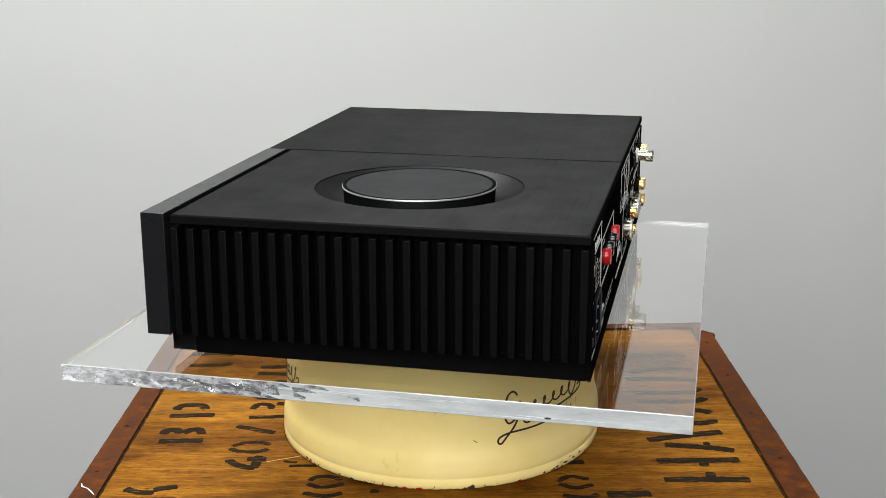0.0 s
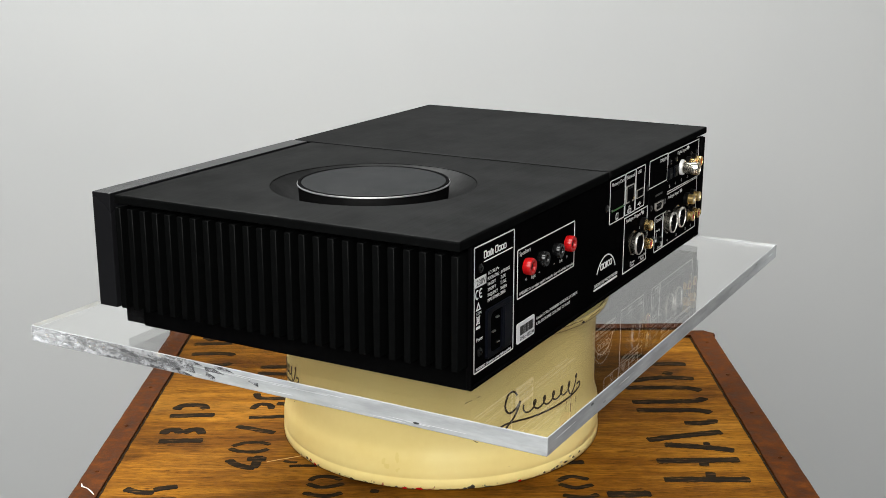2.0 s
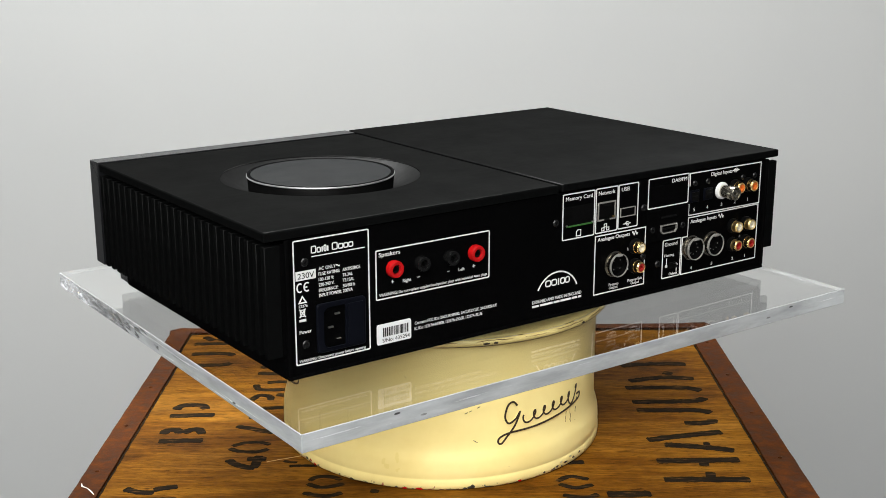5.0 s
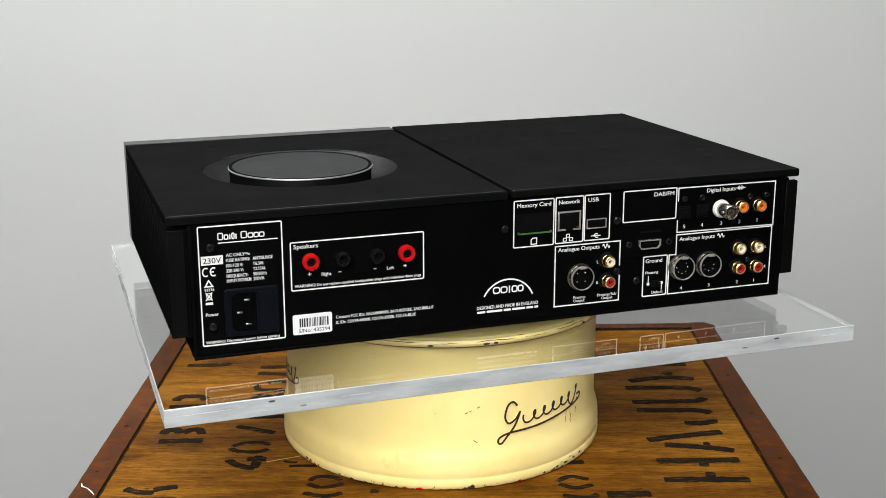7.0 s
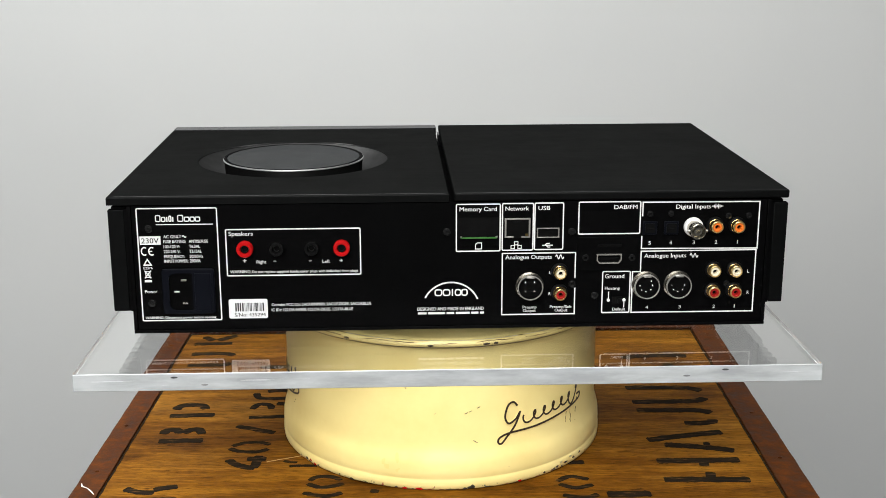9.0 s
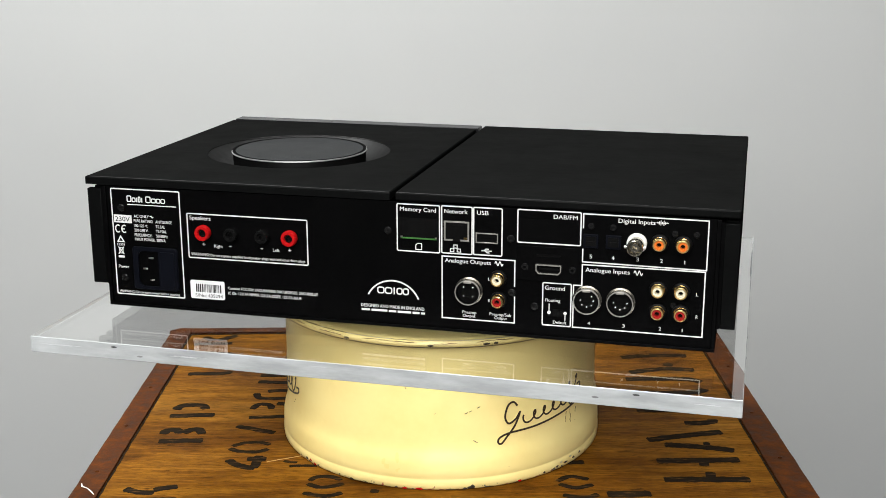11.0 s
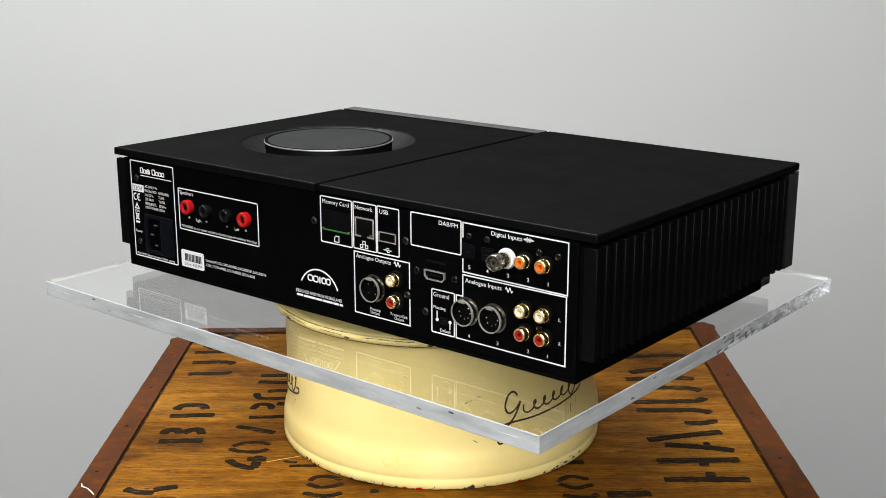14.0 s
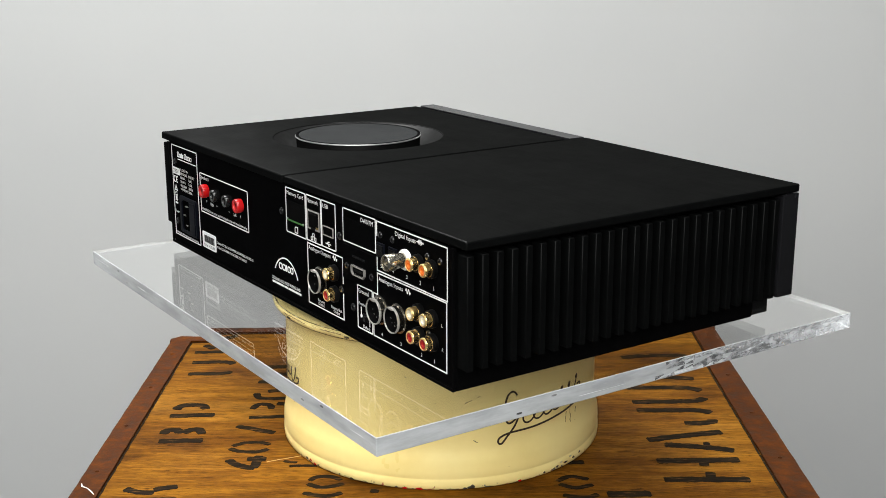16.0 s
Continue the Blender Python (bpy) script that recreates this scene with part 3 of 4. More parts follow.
# ---------------------------------------------------------------- the tin
def round_tin():
    tin = tagged(new("round_tin"), "round cream enamelled tin with dark script, chipped at its foot", "tin")
    tin.location = (-0.0018, 0, CRATE - 0.0010)
    body = part("body", lathe(bmesh.new(), [(0, 0.0004), (0.116, 0.0004), (0.1196, 0.0006), (0.1204, 0.0016), (0.1206, 0.0040), (0.1205, 0.0072), (0.1201, 0.0080), (0.1201, 0.0086), (0.1203, 0.0092), (0.1203, 0.0130), (0.1200, 0.0185), (0.1192, 0.0225), (0.1180, 0.0260), (0.1172, 0.0300), (0.1168, 0.0350),
                                      (0.1166, 0.0600), (0.1168, 0.0945), (0.1150, 0.0950), (0, 0.0950)], Matrix(), 160), TIN, tin)
    part("lid", lathe(bmesh.new(), [(0.1172, 0.0952), (0.1225, 0.0962), (0.1252, 0.0978), (0.1258, 0.0995), (0.1250, 0.1012), (0.1225, 0.1022), (0.1175, 0.1018), (0.1160, 0.0990), (0, 0.0985), (0, 0.0952)], Matrix(), 160), TIN, tin, "cream tin lid with a rolled rim")

    part("seam", lathe(bmesh.new(), [(0.1236, 0.0966), (0.1243, 0.0970), (0.1243, 0.0967), (0.1236, 0.0963)], Matrix(), 160, True), TIN_PRINT, body, "dark seam under the lid's rim")
    part("worn_line", lathe(bmesh.new(), [(0.1240, 0.10185), (0.1245, 0.1017), (0.1244, 0.1014), (0.1239, 0.1016)], Matrix(), 160, True), STEEL, body, "worn bare metal along the rim")

    def on_tin(u, v, h):
        a = radians(u)
        r = 0.1171 + h
        return Vector((r * math.sin(a), -r * math.cos(a), v))

    def curve(pts, n=6):
        out = []
        for i in range(len(pts) - 1):
            p0, p1, p2, p3 = (Vector(pts[max(0, i - 1)]), Vector(pts[i]), Vector(pts[i + 1]), Vector(pts[min(len(pts) - 1, i + 2)]))
            for k in range(n):
                t = k / n
                out.append(tuple(0.5 * (2 * p1 + (p2 - p0) * t + (2 * p0 - 5 * p1 + 4 * p2 - p3) * t * t + (3 * p1 - p0 - 3 * p2 + p3) * t ** 3)))
        return out + [tuple(pts[-1])]

    K = 1000.0 * 0.1171 * math.pi / 180 / 1000.0   # metres round the wall for a degree

    for turn in (0.0, -119.0, 121.0):
        def place(u, v, h, turn=turn):
            return on_tin(u / K + turn, v, h)
        # a decorative flourish: a rising wave, a loop and an underline
        wave = []
        u0, u1 = 29.5, 55.0
        for k in range(151):
            t = k / 150
            a = t * 2 * math.pi * 6 + 0.6
            mid = 0.0452 + 0.0062 * t
            tall = 0.0036 + (0.0038 if t > 0.86 else 0.0) * math.sin(math.pi * min(1.0, (t - 0.86) / 0.14))
            wave.append(((u0 + (u1 - u0) * t - 1.25 * math.sin(a)) * K + 0.25 * tall * math.cos(a), mid + tall * math.cos(a)))
        big = curve([(26.5 * K, 0.0560), (25.0 * K, 0.0592), (23.0 * K, 0.0570), (22.0 * K, 0.0490), (23.4 * K, 0.0440), (26.0 * K, 0.0465), (27.6 * K, 0.0510), (25.8 * K, 0.0420), (23.0 * K, 0.0350),
                     (20.8 * K, 0.0300), (19.6 * K, 0.0312), (20.2 * K, 0.0345), (24.0 * K, 0.0370), (34.0 * K, 0.0380), (46.0 * K, 0.0408), (54.0 * K, 0.0436), (57.6 * K, 0.0462), (57.8 * K, 0.0495), (55.8 * K, 0.0492)])
        bm = bmesh.new()
        ribbon(bm, wave, 0.00125, place, 0.0002)
        ribbon(bm, big, 0.00135, place, 0.00025)
        part("printed_flourish", bm, TIN_PRINT, body, "dark brown script flourish")
    rnd = random.Random(11)
    for u, v, du, dv in ((8.0, 0.0545, 7.0, 0.006), (11.0, 0.035, 2.5, -0.004), (56.0, 0.047, -1.0, -0.012), (55.2, 0.030, -0.5, -0.006), (-24, 0.026, 5, -0.0005), (-30, 0.021, 4, -0.004), (2, 0.012, 5, 0.0005), (-66, 0.036, 2.0, 0.004), (30, 0.016, 1.0, -0.004), (-2, 0.055, 0.6, 0.0004)):
        bm = bmesh.new()
        n = 5
        for k in range(n):
            if rnd.random() < 0.3:
                continue
            t0, t1 = k / n, (k + 0.7) / n
            ribbon(bm, [((u + du * t0) * K, v + dv * t0), ((u + du * t1) * K, v + dv * t1 + rnd.uniform(-0.0004, 0.0004))], rnd.uniform(0.0002, 0.0005), lambda a, b, h: on_tin(a / K, b, h), 0.0002)
        part("scuff", bm, TIN_PRINT, body, "dark scuff in the enamel")
    for u, v, du, dv in ((51.5, 0.0440, 0.6, -0.016), (49.4, 0.0400, -0.4, -0.008)):
        bm = bmesh.new()
        pts = [((u + du * k / 8 + rnd.uniform(-0.25, 0.25)) * K, v + dv * k / 8) for k in range(9)]
        ribbon(bm, pts, [rnd.uniform(0.0001, 0.0008) for _ in pts], lambda a, b, h: on_tin(a / K, b, h), 0.0001)
        part("smudge", bm, RIM_WEAR, body, "brown smudge on the enamel")
    for u, du, v in ((-62, 14, 0.1003), (-41, 9, 0.0998), (-24, 16, 0.1006), (-2, 7, 0.1000), (11, 12, 0.1006), (27, 8, 0.0999), (39, 13, 0.1004), (56, 9, 0.1000)):
        bm = bmesh.new()
        n = 9
        pts = [((u + du * k / n), v + rnd.uniform(-0.00035, 0.00035)) for k in range(n + 1)]
        ribbon(bm, [(a * K, b) for a, b in pts], [rnd.uniform(0.00015, 0.0006) for _ in pts], lambda a, b, h: Vector(((0.1254 + h) * math.sin(radians(a / K)), -(0.1254 + h) * math.cos(radians(a / K)), b)), 0.0003)
        part("rim_wear", bm, RIM_WEAR, body, "brown wear along the rim")
    for deg, v, w, mt in ((43, 0.0030, 1.6, TIN_PRINT), (45, 0.0050, 1.2, STEEL), (47.5, 0.0035, 2.2, TIN_PRINT), (50, 0.0060, 1.4, STEEL), (52, 0.0040, 1.8, TIN_PRINT), (56, 0.0050, 1.2, TIN_PRINT), (37, 0.0022, 1.2, TIN_PRINT),
                          (-50.5, 0.0030, 1.5, RED), (-48, 0.0018, 1.2, RED), (-53, 0.0030, 1.6, TIN_PRINT), (-7, 0.0012, 2.4, RED), (-12, 0.0012, 1.8, RED), (-31, 0.0012, 2.0, TIN_PRINT), (8, 0.0012, 1.6, TIN_PRINT), (27, 0.0014, 1.4, RED)):
        a = radians(deg)
        bm = bmesh.new()
        ring_pts = [(w * 0.0011 * math.cos(q) * rnd.uniform(0.6, 1.2), 0.0009 * math.sin(q) * rnd.uniform(0.6, 1.3)) for q in [k * math.pi / 5 for k in range(10)]]
        c = bm.verts.new((0.1209 * math.sin(a), -0.1209 * math.cos(a), v))
        vs = [bm.verts.new((0.1206 * math.sin(a + u / 0.12), -0.1206 * math.cos(a + u / 0.12), max(0.0006, v + zz))) for u, zz in ring_pts]
        for k in range(10):
            bm.faces.new((c, vs[k], vs[(k + 1) % 10]))
        part("chip", bm, mt, body, "chip in the enamel at the foot")
    for deg in (-30, -3, 14, 17, 52, -58):
        a = radians(deg)
        c = Vector((0.1256 * math.sin(a), -0.1256 * math.cos(a), 0.0988))
        bm = bmesh.new()
        lathe(bm, [(0.0018, 0), (0.0012, 0.0005), (0, 0.0006)], Matrix.Translation(c) @ Matrix.Rotation(a, 4, "Z") @ Matrix.Rotation(radians(90), 4, "X") @ Matrix.Diagonal((rnd.uniform(0.7, 1.6), 0.5, 1, 1)), 9)
        part("chip", bm, TIN_PRINT, body, "dark chip in the enamel")
    return tin


round_tin()


def turntable():
    t = tagged(new("turntable"), "small black turntable plate under the acrylic sheet", "turntable")
    t.location = (0, 0, DECK - 0.0111)
    part("plate", lathe(bmesh.new(), [(0, -0.0001), (0.088, -0.0001), (0.090, -0.0010), (0.090, -0.0030), (0, -0.0030)], Matrix(), 96), RUBBER, t)
    part("foot_ring", lathe(bmesh.new(), [(0.080, -0.0031), (0.080, -0.0053), (0.070, -0.0053), (0.070, -0.0031)], Matrix(), 96, True), RUBBER, t)
    return t


def acrylic_sheet():
    s = tagged(new("acrylic_sheet"), "clear acrylic sheet with milky saw-cut edges", "sheet")
    s.location = (0, 0, DECK)
    bm = box(bmesh.new(), -0.2284, 0.2244, -0.1919, 0.1875, -0.0110, 0.0, 0.0004, 1)
    bm.normal_update()
    for f in bm.faces:
        f.material_index = 0 if abs(f.normal.z) > 0.9 else 1
    # the side edges are broken out in slanting shell-shaped facets towards the front of the amplifier
    rnd = random.Random(21)
    broken = [f for f in bm.faces if abs(f.normal.x) > 0.99]
    bmesh.ops.delete(bm, geom=broken, context="FACES_ONLY")
    cols, rows, za, zb = 46, 4, -0.0106, -0.0004

    def side_wear(v):
        return min(1.0, max(0.0, (v + 0.01) / 0.09))

    for v0, v1, wear, at_edge in ((-0.1915, 0.1871, side_wear, lambda v, d, z: (-0.2284 + d, v, z)), (-0.1915, 0.1871, side_wear, lambda v, d, z: (0.2244 - d, v, z))):
        grid = []
        for i in range(cols + 1):
            line = []
            for j in range(rows + 1):
                v, z, d = v0 + (v1 - v0) * i / cols, za + (zb - za) * j / rows, 0.0
                if 0 < i < cols and 0 < j < rows:
                    k = wear(v)
                    d = k * rnd.uniform(0.0, 0.0014)
                    v += k * (0.0032 * (j / rows - 0.5) + rnd.uniform(-0.0022, 0.0022))
                    z += k * rnd.uniform(-0.0009, 0.0009)
                line.append(bm.verts.new(at_edge(v, d, z)))
            grid.append(line)
        for i in range(cols):
            clear = 1.1 * wear(v0 + (v1 - v0) * i / cols)
            for j in range(rows):
                q = (grid[i][j], grid[i + 1][j], grid[i + 1][j + 1], grid[i][j + 1])
                for tri in ((q[0], q[1], q[2]), (q[0], q[2], q[3])):
                    bm.faces.new(tri).material_index = 2 if rnd.random() < clear else 1
    bmesh.ops.remove_doubles(bm, verts=bm.verts, dist=0.00002)
    pane = part("pane", bm, [ACRYLIC, ACRYLIC_EDGE, ACRYLIC_CHIP], s)
    for f in pane.data.polygons:
        f.use_smooth = f.use_smooth and f.material_index == 1
    pane.visible_shadow = False
    # lower smoke-grey marks at the back edge paint in reflections of the dark ones
    for x, y, z, side, mat in ((-0.168, -0.1919, -0.0026, 0, DARK_SMOKE), (-0.150, -0.1919, -0.0074, 0, SMOKE), (0.1645, -0.1919, -0.0026, 0, DARK_SMOKE), (0.141, -0.1919, -0.0062, 0, SMOKE),
                               (-0.2284, -0.112, -0.0084, 1, DARK_SMOKE), (-0.2284, 0.060, -0.0078, 1, DARK_SMOKE), (0.2244, -0.073, -0.0026, 1, SMOKE), (0.2244, -0.098, -0.0080, 1, DARK_SMOKE)):
        rot = Matrix.Rotation(radians(90), 4, "X") if side == 0 else Matrix.Rotation(radians(90 if x > 0 else -90), 4, "Y")
        bm = lathe(bmesh.new(), [(0.0022, -0.0001), (0.0019, 0.0002), (0, 0.0003)], Matrix.Translation((x, y, z)) @ rot @ (Matrix.Diagonal((1, 0.30, 1, 1)) if side == 0 else Matrix.Diagonal((0.30, 1, 1, 1))), 16)
        part("edge_mark", bm, mat, s, "small dark mark on the sheet's edge, some painted reflections")
    for ob in s.children:
        ob.rotation_euler.z = radians(-0.33)      # the sheet lies slightly askew under the amplifier
    return s


# ---------------------------------------------------------------- the amplifier
def amplifier():
    amp = tagged(new("audio_amplifier"), "black brushed-metal audio amplifier with a large round dial", "amplifier")
    amp.location = (0, 0, DECK)
    Y = -AXIS_Y

    def abox(name, x0, x1, y0, y1, z0, z1, mat, bev=0.0, parent=amp, label=""):
        return part(name, box(bmesh.new(), x0, x1, y0 + Y, y1 + Y, z0, z1, bev), mat, parent, label)

    abox("chassis", -0.2036, 0.2046, 0.0012, 0.2500, 0.0195, 0.0800, CHASSIS, 0.0006)
    abox("base", -0.2036, 0.2046, 0.0006, 0.2400, 0.0052, 0.0193, CHASSIS, 0.0008)
    abox("plinth", -0.2030, 0.2040, 0.2402, 0.2555, 0.0060, 0.0193, GLOSS, 0.0008, amp, "glossy black front plinth")
    for x in (-0.17, 0.17):
        for y in (0.035, 0.215):
            part("foot", lathe(bmesh.new(), [(0, 0.0001), (0.013, 0.0001), (0.014, 0.0008), (0.014, 0.0051), (0, 0.0051)], Matrix.Translation((x, y + Y, 0)), 32), RUBBER, amp, "black rubber foot")
    back = abox("back_panel", -0.2010, 0.2020, 0.0, 0.0011, 0.0075, 0.0888, PANEL)
    for z0, z1 in ((0.0053, 0.0074),):
        abox("panel_lip", -0.2036, 0.2046, -0.0016, 0.0004, z0, z1, CHASSIS, 0.0003)
    abox("panel_lip", -0.2036, -0.2012, -0.0016, 0.0010, 0.0076, 0.0888, CHASSIS, 0.0003)
    abox("panel_lip", 0.2022, 0.2046, -0.0016, 0.0010, 0.0076, 0.0888, CHASSIS, 0.0003)

    # heatsinks down both sides, each fin a piece of its own
    for side in (-1, 1):
        hs = abox("heatsink", *sorted((side * 0.2037 + 0.0005, side * 0.2062 + 0.0005)), 0.0006, 0.2480, 0.0198, 0.0868, CHASSIS, 0.0)
        first = None
        for k in range(25):
            y = 0.0002 + 0.0101 * k
            if first is None:
                bm = box(bmesh.new(), *sorted((side * 0.2062 + 0.0005, side * 0.2158)), Y, 0.0046 + Y, 0.0200, 0.0864, 0.0005, 1)
                first = part("fin", bm, FIN, hs)
                first.location = (0, y, 0)
            else:
                share("fin", first, hs, (0, y, 0))

    # front fascia
    abox("fascia", -0.2158, -0.0006, 0.2506, 0.2655, 0.0196, 0.0950, FASCIA, 0.0005, amp, "dark grey front fascia")
    abox("fascia", 0.0006, 0.2158, 0.2506, 0.2650, 0.0196, 0.0890, FASCIA, 0.0005, amp, "dark grey front fascia")

    # top plates
    plate_r = part("top_plate", box(bmesh.new(), 0.0018, 0.2160, -0.0008 + Y, 0.2652 + Y, 0.0895, 0.0950, 0.0012, 4), [BRUSHED, FIN], amp, "black brushed-metal top plate")
    cx, cy, R = -0.1080, 0.1215, 0.0675
    x0, x1, y0, y1 = -0.2160, -0.0017, -0.0008, 0.2462
    angles = sorted(set([2 * math.pi * i / 128 - math.pi for i in range(128)] + [math.atan2(yy - cy, xx - cx) for xx in (x0, x1) for yy in (y0, y1)]))
    bm = bmesh.new()
    rings = []
    for a in angles:
        ca, sa = math.cos(a), math.sin(a)
        t = min(((x1 - cx) / ca if ca > 1e-9 else (x0 - cx) / ca if ca < -1e-9 else 9), ((y1 - cy) / sa if sa > 1e-9 else (y0 - cy) / sa if sa < -1e-9 else 9))
        ox, oy = cx + ca * t, cy + sa * t + Y
        def inside(e):
            return min(max(ox, x0 + e), x1 - e), min(max(oy, y0 + Y + e), y1 + Y - e)
        px, py = cx + ca * R, cy + sa * R + Y
        rings.append([bm.verts.new(c) for c in ((px, py, 0.0895), (px, py, 0.0947), (cx + ca * (R + 0.0004), cy + sa * (R + 0.0004) + Y, 0.0950), (*inside(0.0012), 0.0950), (*inside(0.0006), 0.09484), (*inside(0.0002), 0.0944), (ox, oy, 0.0938), (ox, oy, 0.0895))])
    for a, b in zip(rings, rings[1:] + rings[:1]):
        for k in range(8):
            bm.faces.new((a[k], a[(k + 1) % 8], b[(k + 1) % 8], b[k]))
    plate_l = part("top_plate", bm, [BRUSHED, FIN], amp, "black brushed-metal top plate with a round opening")
    # upright plate faces take the duller fin black, painting down the lamps' glare
    for plate in (plate_l, plate_r):
        for f in plate.data.polygons:
            f.material_index = 1 if abs(f.normal.z) < 0.75 else 0
    at = Matrix.Translation((cx, cy + Y, 0))
    dial = part("dial", lathe(bmesh.new(), [(0.0488, 0.0840), (0.0496, 0.0955), (0.0493, 0.0960), (0.0484, 0.0962), (0, 0.0962)], at, 128), MATT, amp, "large round volume dial")
    part("bowl", lathe(bmesh.new(), [(0.0674, 0.0944), (0.0668, 0.0938), (0.0600, 0.0888), (0.0530, 0.0845), (0.0500, 0.0838), (0, 0.0838)], at, 128), BOWL, amp, "dark dished ring round the dial")
    part("chrome_rim", lathe(bmesh.new(), [(0.0499, 0.0953), (0.0502, 0.0955), (0.0502, 0.0958), (0.0499, 0.0963), (0.0496, 0.0964)], at, 128), RIM, dial, "thin chrome rim")
    part("ring", lathe(bmesh.new(), [(0.0498, 0.0962), (0.0496, 0.0967), (0.0480, 0.0967), (0.0478, 0.0963)], at, 128), RING, dial, "dark metal ring")
    part("dial_face", lathe(bmesh.new(), [(0.0474, 0.0962), (0.0473, 0.0965), (0.0468, 0.0966), (0, 0.0966)], at, 128), DISC, dial, "smooth grey dial face")

    # ---- printing on the back panel
    p = back
    panel_frame(p, -0.1978, 0.0135, -0.1478, 0.0872)
    # the model's name, drawn as plain upright shapes
    for xa, w, hh in ((-0.1860, 0.0028, 0.0042), (-0.1823, 0.0022, 0.0030), (-0.1793, 0.0007, 0.0030), (-0.1777, 0.0013, 0.0038), (-0.1756, 0.0007, 0.0030), (-0.1722, 0.0032, 0.0042), (-0.1681, 0.0029, 0.0030), (-0.1645, 0.0026, 0.0030), (-0.1612, 0.0027, 0.0030)):
        if w < 0.001:
            panel_bar(p, xa, 0.0786, xa + w, 0.0786 + hh)
        else:
            panel_line("printed_shape", rounded(xa, 0.0788, xa + w, 0.0784 + hh, 0.0006), 0.00066, p, True)
    panel_bar(p, -0.1860, 0.0765, -0.1504, 0.0770)
    panel_bar(p, -0.1967, 0.0638, -0.1837, 0.0692)
    panel_text(p, "230V", -0.1957, 0.0648, 0.0108, 0.0034, PRINT)
    panel_text(p, "AC ONLY", -0.1818, 0.0680, 0.0112, 0.0020)
    for z, s, w, s2, w2 in ((0.0648, "FUSE RATING:", 0.0142, "ANTISURGE", 0.0120), (0.0615, "100-120 V:", 0.0100, "T6.3AL", 0.0068), (0.0583, "220-240 V:", 0.0102, "T3.15AL", 0.0076), (0.0550, "FREQUENCY:", 0.0128, "50/60Hz", 0.0084), (0.0520, "INPUT POWER:", 0.0150, "200VA", 0.0066)):
        panel_text(p, s, -0.1820, z, w, 0.0020)
        panel_text(p, s2, -0.1660, z, w2, 0.0020)
    for a0, cxx in ((55, -0.1942), (55, -0.1896)):
        panel_line("printed_mark", [(cxx + 0.0019 * math.cos(radians(a)), 0.0595 + 0.0025 * math.sin(radians(a))) for a in range(55, 306, 25)], 0.0008, p)
    panel_bar(p, -0.1914, 0.0591, -0.1894, 0.0598)
    panel_line("printed_mark", [(-0.1950, 0.0505), (-0.1905, 0.0505), (-0.1928, 0.0542)], 0.00078, p, True)
    panel_text(p, "E2376", -0.1954, 0.0478, 0.0056, 0.0016)
    panel_line("printed_mark", [(-0.1700 + 0.0024 * k / 8, 0.0689 + 0.0006 * math.sin(2 * math.pi * k / 8)) for k in range(9)], 0.0005, p)
    panel_line("printed_mark", [(-0.1950, 0.0468), (-0.1910, 0.0418)], 0.0007, p)
    panel_line("printed_mark", [(-0.1910, 0.0468), (-0.1950, 0.0418)], 0.0007, p)
    panel_line("printed_mark", [(-0.1945, 0.0462), (-0.1915, 0.0462), (-0.1918, 0.0424), (-0.1941, 0.0424)], 0.0005, p, True)
    panel_bar(p, -0.1952, 0.0392, -0.1908, 0.0406)
    panel_text(p, "Power", -0.1955, 0.0320, 0.0078, 0.0022)
    panel_text(p, "WARNING: Disconnect power before opening", -0.1962, 0.0147, 0.0450, 0.0017)

    panel_frame(p, -0.1428, 0.0427, -0.0581, 0.0730)
    panel_text(p, "Speakers", -0.1410, 0.0690, 0.0152, 0.0027)
    panel_text(p, "+", -0.1326, 0.0510, 0.0022, 0.0030), panel_text(p, "+", -0.0716, 0.0506, 0.0022, 0.0030)
    panel_text(p, "-", -0.1134, 0.0512, 0.0018, 0.0030), panel_text(p, "-", -0.0910, 0.0510, 0.0018, 0.0030)
    panel_text(p, "Right", -0.1240, 0.0507, 0.0060, 0.0021), panel_text(p, "Left", -0.0823, 0.0506, 0.0046, 0.0021)
    panel_text(p, "WARNING:", -0.1410, 0.0444, 0.0132, 0.0020)
    panel_text(p, "Do not replace supplied loudspeaker plugs with individual 4mm plugs", -0.1270, 0.0444, 0.0670, 0.0018)
    bm = bmesh.new()
    loop = rounded(-0.1429, 0.0142, -0.1182, 0.0270, 0.0012)
    near, far = [[bm.verts.new((a, Y - d, b2)) for a, b2 in loop] for d in (0.0006, 0.0001)]
    bm.faces.new(near)
    for k in range(len(loop)):
        bm.faces.new((near[k - 1], near[k], far[k], far[k - 1]))
    lab = part("serial_label", bm, LABEL, p, "white paper label with a bar code")
    rb = random.Random(5)
    xx = -0.1388
    while xx < -0.1208:
        w = rb.choice((0.0003, 0.0005, 0.0009))
        part("barcode_bar", box(bmesh.new(), xx, xx + w, Y - 0.0009, Y - 0.00065, 0.0190, 0.0246), PRINT, lab)
        xx += w + rb.choice((0.0003, 0.0005, 0.0007))
    number = panel_text(lab, "S/No: 435294", -0.1394, 0.0156, 0.0198, 0.0023, PRINT)
    number.location.y = -0.0003
    rb = random.Random(8)
    panel_text(p, "Contains FCC IDs: 2ACURNP800, 2ACURZIGEE, 2ACURBLUE", -0.1156, 0.0222, 0.0637, 0.0019)
    panel_text(p, "IC IDs: 12217A-NP800, 12217A-ZIGEE, 12217A-BLUE", -0.1157, 0.0187, 0.0521, 0.0019)
